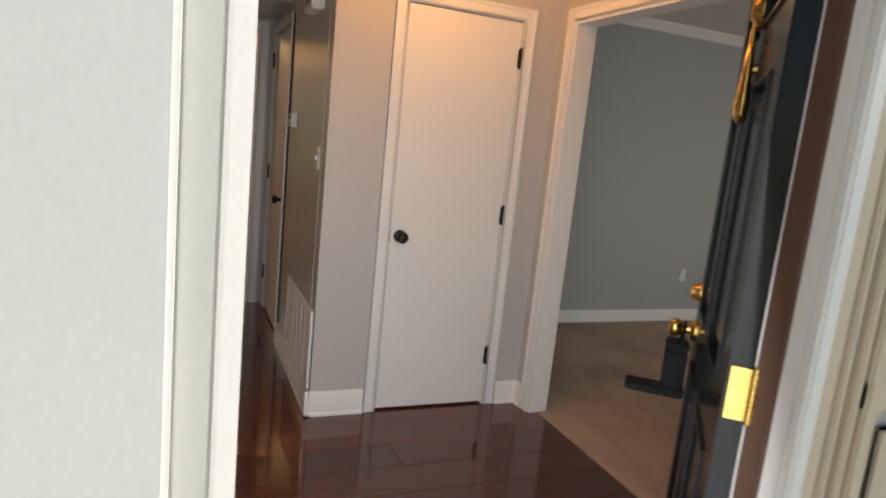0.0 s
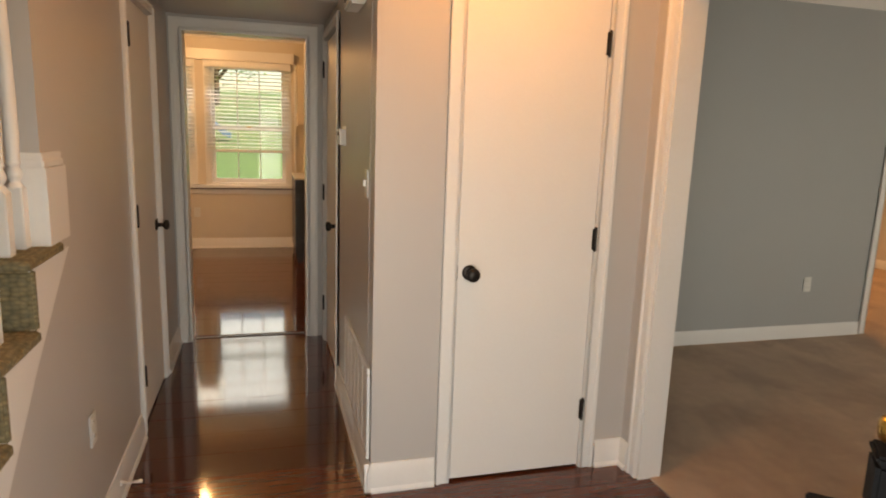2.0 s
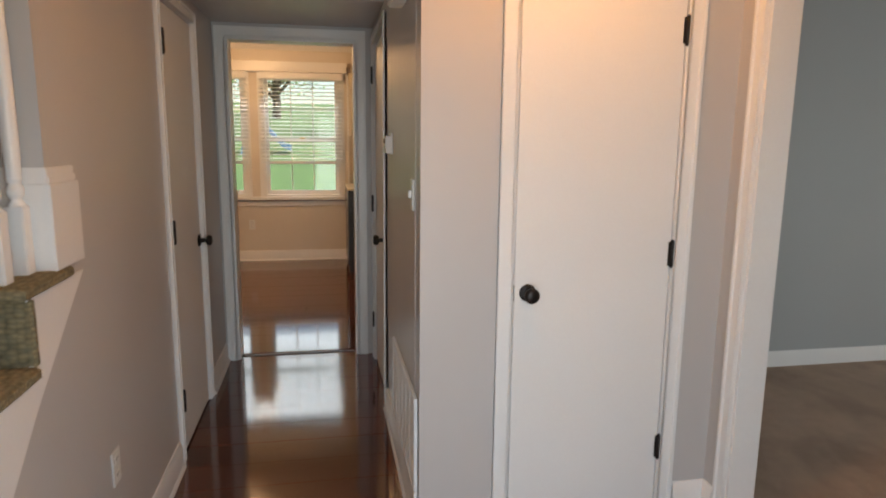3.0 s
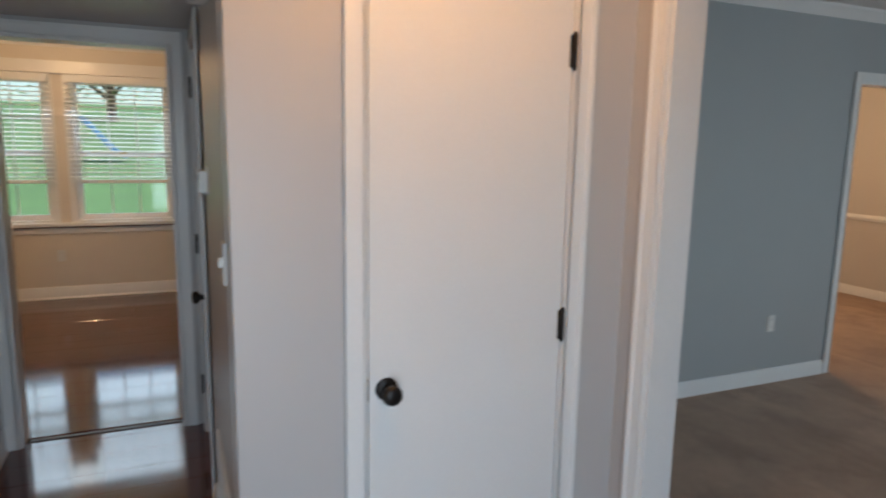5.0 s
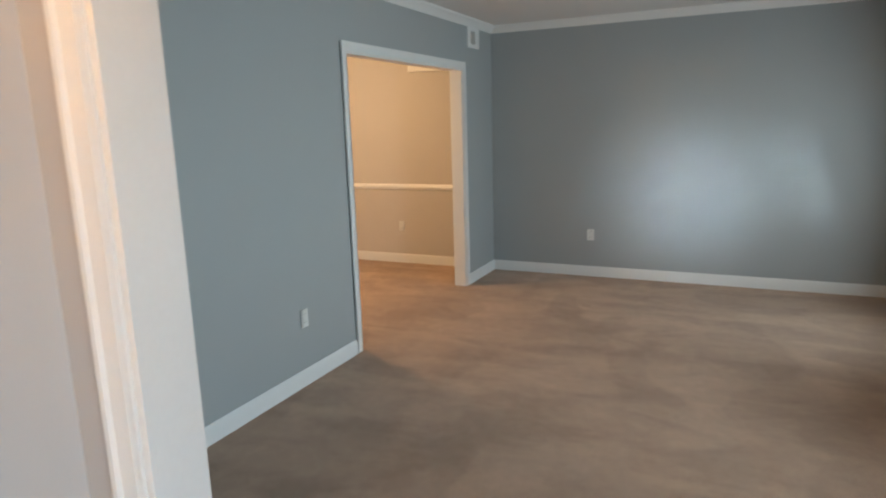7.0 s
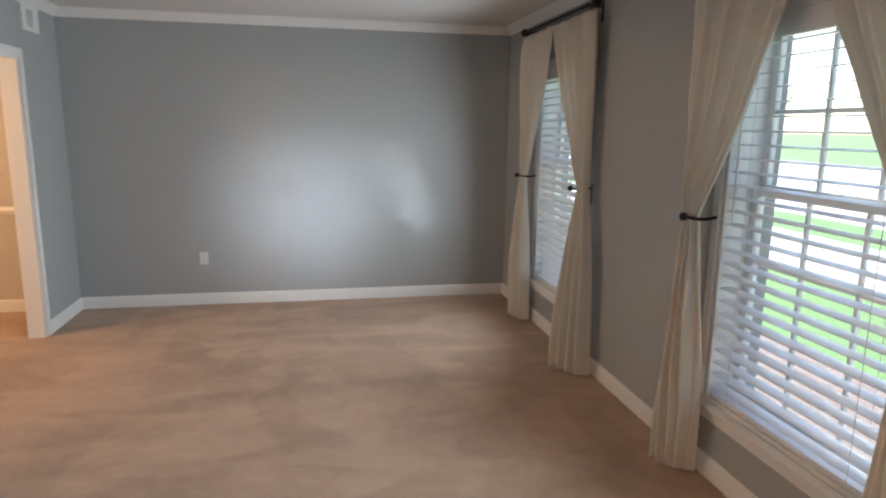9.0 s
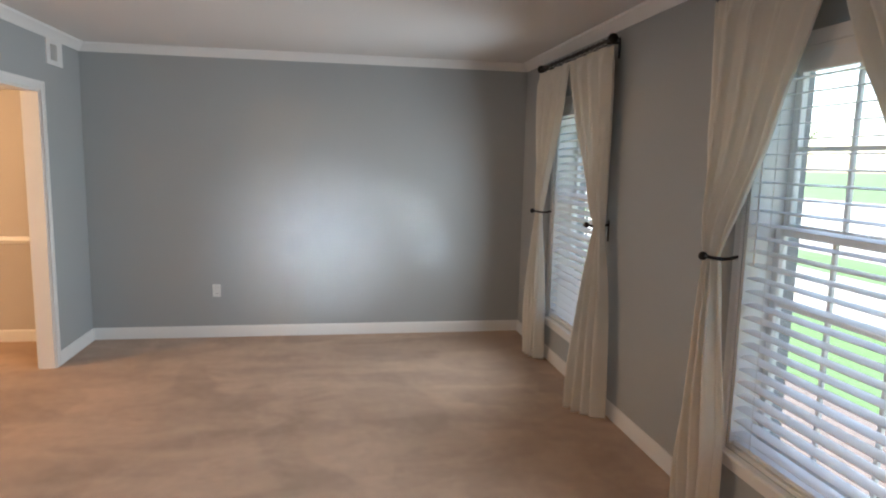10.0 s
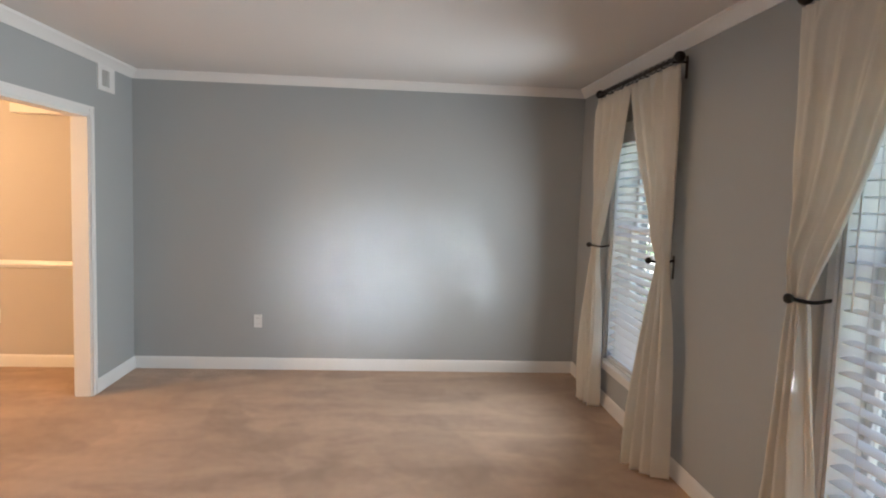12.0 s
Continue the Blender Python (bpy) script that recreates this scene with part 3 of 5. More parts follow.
run("baseboard", BASE_F, (XL, -1.85, 0), (XL, 0.672, 0), (1, 0, 0), WB)
run("baseboard", BASE_F, (XL, 1.518, 0), (XL, HEND, 0), (1, 0, 0), WB)
run("baseboard", BASE_F, (-3.2, KY, 0), (-0.05, KY, 0), (0, -1, 0), WB)
for a, b, out in (((XD2, BY, H), (XF, BY, H), (0, -1, 0)), ((XF, LY, H), (XF, BY, H), (-1, 0, 0)), ((XD2, LY, H), (XF, LY, H), (0, 1, 0)), ((XD2, LY, H), (XD2, BY, H), (1, 0, 0))):
    run("crown_moulding", CROWN, a, b, out, "white crown moulding under the ceiling")
run("crown_moulding", CROWN, (-3.2, KY, H), (1.6, KY, H), (0, -1, 0), "cream crown moulding")
run("chair_rail", RAIL, (XF - 0.004, BYO, 0.885), (XF - 0.004, 4.9, 0.885), (-1, 0, 0), "white chair rail along the dining wall")


def casing_board(bm, axis, face, out, a, b, c, d, w=0.064):
    """The three casing boards round an opening from a to b, c to d, standing out of the face, with a raised outer band."""
    def bar(lo, hi, z0, z1, t):
        f0, f1 = sorted((face, face + out * t))
        (box(bm, lo, f0, z0, hi, f1, z1, 0.003) if axis == "x" else box(bm, f0, lo, z0, f1, hi, z1, 0.003))
    for lo, hi, e in ((a - w, a, a - w), (b, b + w, b + w - 0.018)):
        bar(lo, hi, c, d + w, 0.013)
        bar(e, e + 0.018, c, d + w + 0.001, 0.019)
    bar(a - 0.012, a - 0.003, c, d + 0.003, 0.016), bar(b + 0.003, b + 0.012, c, d + 0.003, 0.016), bar(a - 0.012, b + 0.012, d + 0.003, d + 0.012, 0.0155)
    bar(a, b, d, d + w, 0.0125)
    bar(a - w, b + w, d + w - 0.018, d + w, 0.0185)


def jamb_lining(bm, axis, f0, f1, a, b, c, d, t=0.018):
    if axis == "x":
        box(bm, a, f0, c, a + t, f1, d), box(bm, b - t, f0, c, b, f1, d), box(bm, a + t, f0, d - t, b - t, f1, d)
    else:
        box(bm, f0, a, c, f1, a + t, d), box(bm, f0, b - t, c, f1, b, d), box(bm, f0, a + t, d - t, f1, b - t, d)


def cased_opening(name, axis, f0, f1, a, b, c, d, label):
    o = thing(name, (0, 0, 0), label, "doorway", kind="structure")
    bm = bmesh.new()
    jamb_lining(bm, axis, f0 - 0.001, f1 + 0.001, a, b, c, d)
    part("jamb", bm, TRIM, o)
    for f, s in ((f0, -1), (f1, 1)):
        bm = bmesh.new()
        casing_board(bm, axis, f, s, a + 0.005, b - 0.005, c, d - 0.005)
        part("casing", bm, TRIM, o)
    return o


cased_opening("doorway_1", "y", XD, XD2, OPEN0, OPEN1, 0.0, OPENZ, "white cased opening between foyer and living room")
cased_opening("doorway_2", "x", BY, BYO, DX0, DX1, 0.004, DZ, "wide white cased opening to the dining room")
cased_opening("doorway_3", "x", HEND, HEND2 + 0.05, -0.913, -0.107, 0.0, 2.085, "white cased doorway to the kitchen")


def knob(parent, at, out, mat=BLACKIRON):
    """A round door knob with its rose and shank."""
    m = Matrix.Translation(at) @ Vector(out).to_track_quat("Z", "Y").to_matrix().to_4x4()
    k = part("knob", lathe(bmesh.new(), [(0.004, 0.034), (0.012, 0.036), (0.022, 0.041), (0.0275, 0.050), (0.0285, 0.057), (0.026, 0.064), (0.018, 0.069), (0.004, 0.0705)], m, 24), mat, parent, "dark bronze round knob", 50)
    part("rose", lathe(bmesh.new(), [(0.032, 0.0), (0.032, 0.004), (0.026, 0.009), (0.012, 0.011), (0.011, 0.036)], m, 24), mat, k, smooth=40)
    return k


def hinge(parent, x, y, z, along, mat=BLACKIRON):
    """A butt hinge's knuckle with tips and the edges of its leaves."""
    h = part("hinge", lathe(bmesh.new(), [(0.003, -0.054), (0.0055, -0.050), (0.0068, -0.047), (0.0068, 0.047), (0.0055, 0.050), (0.003, 0.054)], Matrix.Translation((x, y, z)), 10), mat, parent, "dark bronze butt hinge", 40)
    bm = bmesh.new()
    if along == "x":
        box(bm, x - 0.013, y + 0.001, z - 0.045, x + 0.013, y + 0.0048, z + 0.045)
    else:
        box(bm, x - 0.0060, y - 0.013, z - 0.045, x + 0.0048, y + 0.013, z + 0.045)
    part("leaf", bm, mat, h)
    return h


def flush_door(name, axis, face, out, a, b, wall, hinge_at, knob_at, label):
    """A closed flush door in its casing. face: the wall's face; out: which way it faces; a, b: the leaf's edges."""
    o = thing(name, (0, 0, 0), label, "door", kind="structure")
    f = face - out * 0.004
    lo, hi = sorted((f, f - out * 0.036))
    leaf = boxed(a, lo, 0.012, b, hi, 2.037, 0.002) if axis == "x" else boxed(lo, a, 0.012, hi, b, 2.037, 0.002)
    part("door_leaf", leaf, DOORWHITE, o, "smooth white painted flush door leaf")
    bm = bmesh.new()
    w0, w1 = sorted((face, face - out * wall))
    jamb_lining(bm, axis, w0 + 0.0005, w1 - 0.0005, a - 0.0165, b + 0.0165, 0, 2.0545, 0.0115)
    part("jamb", bm, TRIM, o)
    bm = bmesh.new()
    s0, s1 = sorted((face - out * 0.044, face - out * 0.075))
    jamb_lining(bm, axis, s0, s1, a - 0.004, b + 0.004, 0.0, 2.042, 0.02)
    part("stop", bm, TRIM, o)
    bm = bmesh.new()
    casing_board(bm, axis, face, out, a - 0.0075, b + 0.0075, 0.0, 2.0445, 0.060)
    part("casing", bm, TRIM, o)
    outv = (0, out, 0) if axis == "x" else (out, 0, 0)
    knob(o, (knob_at, f, 0.925) if axis == "x" else (f, knob_at, 0.925), outv)
    for z in (1.862, 1.058, 0.284):
        p = (hinge_at, face + out * 0.004) if axis == "x" else (face + out * 0.017, hinge_at)
        hinge(o, p[0], p[1], z, axis)
    edge = a if abs(knob_at - a) < abs(knob_at - b) else b
    s = -1 if edge == a else 1
    bm = bmesh.new()
    if axis == "x":
        box(bm, edge + s * 0.001, f - out * 0.012, 0.895, edge + s * 0.004, f + out * 0.002, 0.955)
    else:
        box(bm, f - out * 0.012, edge + s * 0.001, 0.895, f + out * 0.002, edge + s * 0.004, 0.955)
    part("strike", bm, BLACKIRON, o, "dark strike plate")
    return o


flush_door("door_1", "x", 0.0, -1, 0.348, 0.953, 0.11, 0.955, 0.398, "closed white flush closet door with bronze knob")
flush_door("door_2", "y", XL, 1, 0.752, 1.440, 0.12, 0.751, 1.388, "closed white flush door in the hall wall")
flush_door("door_3", "y", 0.0, -1, 1.241, 1.970, 0.11, 1.971, 1.290, "closed white flush door opposite the stairs")


# ---- entry ----
def entry_surround():
    o = thing("entry_frame", (0, 0, 0), "white painted entry frame with cream casing and sidelight", "door frame", kind="structure")
    bm = bmesh.new()
    box(bm, -0.61, FYO - 0.0003, 0, -0.590, FY + 0.002, 2.07), box(bm, 0.360, FYO - 0.0003, 0, 0.38, FY + 0.002, 2.07), box(bm, -0.59, FYO - 0.0003, 2.05, 0.36, FY + 0.002, 2.07)
    part("jamb", bm, TRIM, o)
    bm = bmesh.new()
    box(bm, -0.5898, FYO - 0.0002, 0.02, -0.562, FYO + 0.012, 2.048), box(bm, 0.350, FY - 0.054, 0.02, 0.3598, FY - 0.0105, 2.048)
    part("weatherstrip", bm, BROWN, o, "brown foam weatherstrip")
    bm = bmesh.new()
    box(bm, 0.352, FY - 0.010, 0.02, 0.3599, FY + 0.004, 2.045)
    part("jamb_reveal", bm, TRIM, o)
    bm = bmesh.new()
    box(bm, -0.580, FYO - 0.028, -0.02, -0.552, FYO - 0.0005, 2.10, 0.006)
    part("brick_mould", bm, EXTWHITE, o)
    bm = bmesh.new()
    box(bm, -0.622, FYO - 0.018, -0.02, -0.5805, FYO - 0.0005, 2.10, 0.003)
    part("brick_mould", bm, EXTGREY, o, "greyed flat casing strip")
    bm = bmesh.new()
    box(bm, -1.02, FYO - 0.150, -0.1, -0.6225, FYO - 0.0005, 2.16, 0.006)
    part("pilaster", bm, EXTWHITE, o, "flat white painted pilaster")
    bm = bmesh.new()
    box(bm, 0.4005, FYO - 0.014, -0.02, 0.447, FYO - 0.0005, 2.10, 0.005)
    part("casing", bm, EXTCREAM, o, "cream painted flat casing")
    part("brick_mould", boxed(0.362, FYO - 0.026, -0.02, 0.400, FYO - 0.0005, 2.10, 0.006), EXTWHITE, o)
    bm = bmesh.new()
    for k, (x0, d) in enumerate(((0.448, 0.022), (0.464, 0.014), (0.480, 0.028), (0.498, 0.018))):
        box(bm, x0, FYO - d, -0.02, x0 + 0.014, FYO - 0.0005, 2.10, 0.004)
    part("casing_moulding", bm, EXTCREAM, o, "cream stepped moulding")
    bm = bmesh.new()
    for z0, z1 in ((0.10, 0.16), (1.02, 1.08), (2.00, 2.06)):
        box(bm, 0.514, FYO - 0.03, z0, 0.86, FYO - 0.0005, z1, 0.006)
    for x0, x1 in ((0.514, 0.552), (0.82, 0.86)):
        box(bm, x0, FYO - 0.028, 0.16, x1, FYO - 0.0006, 2.0, 0.005)
    box(bm, 0.585, FYO - 0.018, 0.2, 0.79, FYO - 0.0005, 0.98, 0.012)
    part("sidelight", bm, EXTCREAM, o, "cream panelled sidelight frame")
    part("pane", boxed(0.554, FYO - 0.012, 1.082, 0.818, FYO - 0.006, 1.998), GLASS, o, "sidelight glass")
    bm = bmesh.new()
    box(bm, -0.62, FYO - 0.04, 2.101, 0.5, FYO - 0.0005, 2.20, 0.006)
    part("head_casing", bm, EXTWHITE, o)
    part("sill", boxed(-0.61, FYO - 0.09, -0.035, 0.38, FY - 0.04, 0.012, 0.006), THRESH, o, "dark wooden door sill")
    bm = bmesh.new()
    casing_board(bm, "x", FY, 1, -0.595, 0.365, 0.0, 2.055)
    part("inner_casing", bm, TRIM, o)
    return o


entry_surround()


def entry_door():
    """The black entry door, swung far open. Local x runs from the hinge to the lock edge, local -y is its outer face."""
    ang = 49.0
    o = thing("door_4", pose(0.350, FY - 0.012, 0.015, 0, 0, ang) @ Matrix.Translation((0.004, 0.048, 0)), "glossy black panelled entry door standing open", "door", kind="structure")
    W, T, HH = 0.895, 0.044, 2.02
    st, ml = 0.125, 0.105
    rows = ((0.24, 0.83), (0.98, 1.60), (1.72, 1.90))
    cols = ((st, (W - ml) / 2), ((W + ml) / 2, W - st))
    bm = bmesh.new()
    box(bm, 0, -T, 0, st, 0, HH, 0.003), box(bm, W - st, -T, 0, W, 0, HH, 0.003), box(bm, cols[0][1], -T, 0.1, cols[1][0], 0, HH - 0.05)
    zs = [0, *[z for r in rows for z in r], HH]
    for z0, z1 in zip(zs[::2], zs[1::2]):
        box(bm, st, -T + 0.0004, z0, W - st, -0.0004, z1)
    part("door_frame", bm, BLACKDOOR, o)
    for a, b in cols:
        for z0, z1 in rows:
            bm = bmesh.new()
            box(bm, a, -T + 0.013, z0, b, -0.013, z1)
            box(bm, a + 0.045, -T + 0.004, z0 + 0.045, b - 0.045, -0.004, z1 - 0.045, 0.008)
            for f0, f1 in ((-T - 0.006, -T + 0.013), (-0.013, 0.006)):
                for lo, hi in ((a, a + 0.016), (b - 0.016, b)):
                    box(bm, lo, f0, z0, hi, f1, z1, 0.004)
                for lo, hi in ((z0, z0 + 0.016), (z1 - 0.016, z1)):
                    box(bm, a + 0.016, f0, lo, b - 0.016, f1, hi, 0.004)
            part("panel", bm, BLACKDOOR, o)
    out = Matrix.Rotation(radians(-90), 4, "X")

    def face(u, z, d=0.0):
        return Matrix.Translation((u, 0.0 + d, z)) @ out
    uk = W - 0.06
    for s, sign in ((1, 0), (-1, 1)):
        m = Matrix.Translation((uk, 0 if s == 1 else -T, 0)) @ Matrix.Rotation(radians(-90 * s), 4, "X")
        part("deadbolt", lathe(bmesh.new(), [(0.030, 0), (0.030, 0.006), (0.024, 0.014), (0.020, 0.030), (0.016, 0.032), (0.002, 0.0325)], m @ Matrix.Translation((0, -1.025 * s, 0)), 24), BRASS, o, "polished brass deadbolt", 40)
        k = part("knob", lathe(bmesh.new(), [(0.012, 0.03), (0.018, 0.040), (0.027, 0.050), (0.029, 0.060), (0.027, 0.070), (0.020, 0.076), (0.008, 0.078), (0.002, 0.077)], m @ Matrix.Translation((0, -0.905 * s, 0)), 24), BRASS, o, "polished brass door knob", 50)
        part("rose", lathe(bmesh.new(), [(0.034, 0), (0.034, 0.005), (0.028, 0.012), (0.013, 0.016), (0.012, 0.034)], m @ Matrix.Translation((0, -0.905 * s, 0)), 24), BRASS, k, smooth=40)
    # knocker on the middle stile
    kn = part("knocker", lathe(bmesh.new(), [(0.038, 0), (0.044, 0.006), (0.040, 0.016), (0.026, 0.022), (0.022, 0.028)], Matrix.Translation((W / 2, 0, 1.77)) @ out, 20), BRASS, o, "cast brass knocker", 45)
    bm = bmesh.new()
    lathe(bm, [(0.004, 0), (0.010, 0.008), (0.008, 0.03), (0.013, 0.034), (0.012, 0.07), (0.016, 0.074), (0.019, 0.11), (0.025, 0.15), (0.031, 0.18), (0.027, 0.20), (0.006, 0.212)],
          Matrix.Translation((W / 2, 0.016, 1.765)) @ Matrix.Diagonal((1.35, -0.62, -1.18, 1)), 20)
    part("striker", bm, BRASS, kn)
    part("peephole", lathe(bmesh.new(), [(0.012, 0), (0.012, 0.004), (0.007, 0.006), (0.002, 0.0055)], face(W / 2, 1.64), 14), BRASS, o)
    # hinges on the frame side
    for z in (0.24, 1.005, 1.80):
        h = part("hinge", lathe(bmesh.new(), [(0.004, -0.056), (0.0075, -0.052), (0.0075, -0.019), (0.0066, -0.018), (0.0075, -0.017), (0.0075, 0.017), (0.0066, 0.018), (0.0075, 0.019), (0.0075, 0.052), (0.004, 0.056)], Matrix.Translation((-0.004, -T - 0.004, z)), 12), BRASS, o, "bright brass butt hinge", 40)
        part("leaf", boxed(-0.0035, -T - 0.002, z - 0.05, -0.0005, -0.006, z + 0.05), BRASS, h)
        bm = bmesh.new()
        for sz in (-0.034, -0.012, 0.012, 0.034):
            rod(bm, (-0.0050, -T + 0.018 + 0.010 * (abs(sz) > 0.02), z + sz), (-0.0030, -T + 0.018 + 0.010 * (abs(sz) > 0.02), z + sz), 0.0042)
        part("screw", bm, BRASS, h)
    return o


DOOR4 = entry_door()


def frame_hinge_leaves():
    """The leaves let into the jamb, one by each hinge of the entry door."""
    for z in (0.255, 1.02, 1.815):
        o = thing("jamb_hinge", (0.356, FY - 0.02, z), "bright brass hinge leaf screwed to the jamb", "hinge", "entry hinge leaves", kind="structure")
        part("leaf", boxed(-0.004, -0.024, -0.05, -0.0005, 0.016, 0.05), BRASS, o)
        bm = bmesh.new()
        for sz in (-0.034, -0.011, 0.011, 0.034):
            rod(bm, (-0.0056, -0.006 - 0.008 * (abs(sz) > 0.02), sz), (-0.0036, -0.006 - 0.008 * (abs(sz) > 0.02), sz), 0.0042)
        part("screw", bm, BRASS, o)


frame_hinge_leaves()


def lock_box():
    """A realtor's key box hung from the door knob by its shackle, its flap hanging open."""
    m = DOOR4.matrix_world @ Matrix.Translation((0.835, 0.012, 0.745)) @ Matrix.Scale(1.14, 4)
    o = thing("lock_box", m, "black key lock box hanging from the brass knob", "lock box")
    part("body", boxed(-0.042, 0.0, -0.02, 0.042, 0.058, 0.085, 0.008), LOCKBOX, o)
    part("cap", boxed(-0.044, -0.002, 0.085, 0.044, 0.060, 0.102, 0.006), LOCKBOX, o)
    part("flap", boxed(-0.036, 0.050, -0.050, 0.036, 0.150, -0.030, 0.004), LOCKBOX, o, "open hanging flap")
    part("tray", boxed(-0.036, -0.004, -0.050, 0.036, 0.052, -0.021, 0.004), LOCKBOX, o)
    bm = bmesh.new()
    pts = [Vector((0.026 * math.cos(a), 0.018, 0.125 + 0.034 * math.sin(a))) for a in [math.pi * i / 10 for i in range(11)]]
    pts = [Vector((0.026, 0.02, 0.10)), *pts, Vector((-0.026, 0.02, 0.10))]
    tube(bm, pts, 0.0045, 8)
    part("shackle", bm, LOCKBOX, o, smooth=50)
    return o


lock_box()


# ---- stairs ----
RISE, RUN, NOSE6 = 0.19, 0.24, -0.672


def nose(n):
    return NOSE6 - RUN * (6 - n)


def staircase():
    o = thing("staircase", (0, 0, 0), "carpeted staircase with white balusters and stringer", "staircase", kind="structure")
    lx, rx = -2.05, XL + 0.022
    for n in range(1, 15):
        y, z = nose(n), RISE * n
        right = rx if y < -0.47 else XL - 0.12
        # tread wrapped in carpet, with a rounded nosing
        prof = [(0.0, -0.030), (-0.008, -0.022), (-0.011, -0.012), (-0.008, -0.003), (0.002, 0.003), (RUN + 0.03, 0.003), (RUN + 0.03, -0.030)]
        bm = bmesh.new()
        ends = [[bm.verts.new((x, y + u, z + w)) for u, w in prof] for x in (lx, right - 0.012, right)]
        for v in ends[2]:
            v.co.z = z - 0.0135 + (v.co.z - z + 0.0135) * 0.55
        k = len(prof)
        for e0, e1 in zip(ends, ends[1:]):
            for i in range(k):
                bm.faces.new((e0[i], e0[(i + 1) % k], e1[(i + 1) % k], e1[i]))
        bm.faces.new(ends[0])
        bm.faces.new(list(reversed(ends[2])))
        part("tread", bm, SISAL, o, "woven green-beige carpeted tread", 50)
        part("riser", boxed(lx, y + 0.026, z - RISE, right - 0.006, y + 0.050, z - 0.029, 0.006), SISAL, o)
    # white cut stringer: saw-toothed above, straight below
    bm = bmesh.new()

    def under(y):
        return max(0.0, 1.11 + 0.86 * (y + 0.34))
    for n in range(1, 7):
        y0, y1, z = nose(n) + 0.03, nose(n) + RUN + 0.03 if n < 6 else -0.30, RISE * n - 0.030
        quad = [(y0, min(under(y0), z - 0.01)), (y1, min(under(y1), z - 0.001)), (y1, z), (y0, z)]
        f = [[bm.verts.new((x, y, w)) for y, w in quad] for x in (XL - 0.002, XL + 0.008)]
        bm.faces.new(f[0]), bm.faces.new(list(reversed(f[1])))
        for i in range(4):
            bm.faces.new((f[0][i], f[0][(i + 1) % 4], f[1][(i + 1) % 4], f[1][i]))
    part("stringer", bm, TRIM, o, "white painted cut stringer", None)
    # plastered side below the stringer
    bm = bmesh.new()
    low = [(nose(1) + 0.22, 0.0), (nose(6) + 0.16, RISE * 6 - 0.10), (-0.470, RISE * 6 - 0.10), (-0.470, 0.0)]
    f = [[bm.verts.new((x, y, z)) for y, z in low] for x in (XL - 0.10, XL)]
    bm.faces.new(f[0]), bm.faces.new(list(reversed(f[1])))
    for i in range(4):
        bm.faces.new((f[0][i], f[0][(i + 1) % 4], f[1][(i + 1) % 4], f[1][i]))
    part("side_wall", bm, HALLWALL, o, "pale grey plastered stair side")
    # balusters, two to a tread
    bm = bmesh.new()
    b = 0.021
    box(bm, -b, -b, 0, b, b, 0.165, 0.003)
    lathe(bm, [(0.021, 0.163), (0.019, 0.170), (0.013, 0.178), (0.013, 0.183), (0.019, 0.192), (0.0205, 0.200), (0.018, 0.210), (0.0135, 0.217), (0.0135, 0.222), (0.0175, 0.226), (0.0175, 0.231), (0.0165, 0.235), (0.0185, 0.30), (0.0180, 0.42), (0.0150, 0.60), (0.0125, 0.80)], None, 14)
    shaft = mesh_of("baluster", bm, TRIM, 45)
    for n in range(2, 7):
        for d in (0.045, 0.158):
            ob = new("baluster", shaft)
            ob.location = (-1.035, nose(n) + d, RISE * n + 0.002)
            ob.parent = o
    # handrail
    bm = bmesh.new()
    a, c = Vector((-1.035, nose(1) - 0.05, RISE * 1 + 0.74)), Vector((-1.035, -0.472, RISE * 6 + (-0.472 - nose(6)) * RISE / RUN + 0.76))
    prof = [(-0.030, 0.0), (-0.033, 0.02), (-0.026, 0.042), (-0.012, 0.055), (0.012, 0.055), (0.026, 0.042), (0.033, 0.02), (0.030, 0.0)]
    e = [[bm.verts.new(p + Vector((u, 0, w))) for u, w in prof] for p in (a, c)]
    for i in range(8):
        bm.faces.new((e[0][i], e[0][(i + 1) % 8], e[1][(i + 1) % 8], e[1][i]))
    bm.faces.new(e[0]), bm.faces.new(list(reversed(e[1])))
    part("handrail", bm, TRIM, o, "white painted handrail", 40)
    bm = boxed(-1.085, nose(1) - 0.06, 0, -0.985, nose(1) + 0.04, 1.05, 0.004)
    lathe(bm, [(0.045, 1.05), (0.060, 1.06), (0.060, 1.075), (0.03, 1.085), (0.05, 1.12), (0.03, 1.16), (0.004, 1.17)], Matrix.Translation((-1.035, nose(1) - 0.01, 0)), 18)
    part("newel", bm, TRIM, o, "white newel post")
    return o


staircase()


def stair_baseboard():
    """White skirting wrapped round the end of the wall where it meets the sixth tread."""
    bm = bmesh.new()
    z0, z1 = 1.142, 1.395
    box(bm, XL - 0.13, -0.486, z0, XL + 0.016, -0.302, z1 - 0.040, 0.002)
    box(bm, XL - 0.13, -0.481, z1 - 0.0405, XL + 0.011, -0.304, z1 - 0.018, 0.004)
    box(bm, XL - 0.13, -0.477, z1 - 0.0185, XL + 0.007, -0.305, z1, 0.003)
    structure("baseboard", bm, TRIM, "white moulded skirting wrapped round the wall end", "trim")


stair_baseboard()


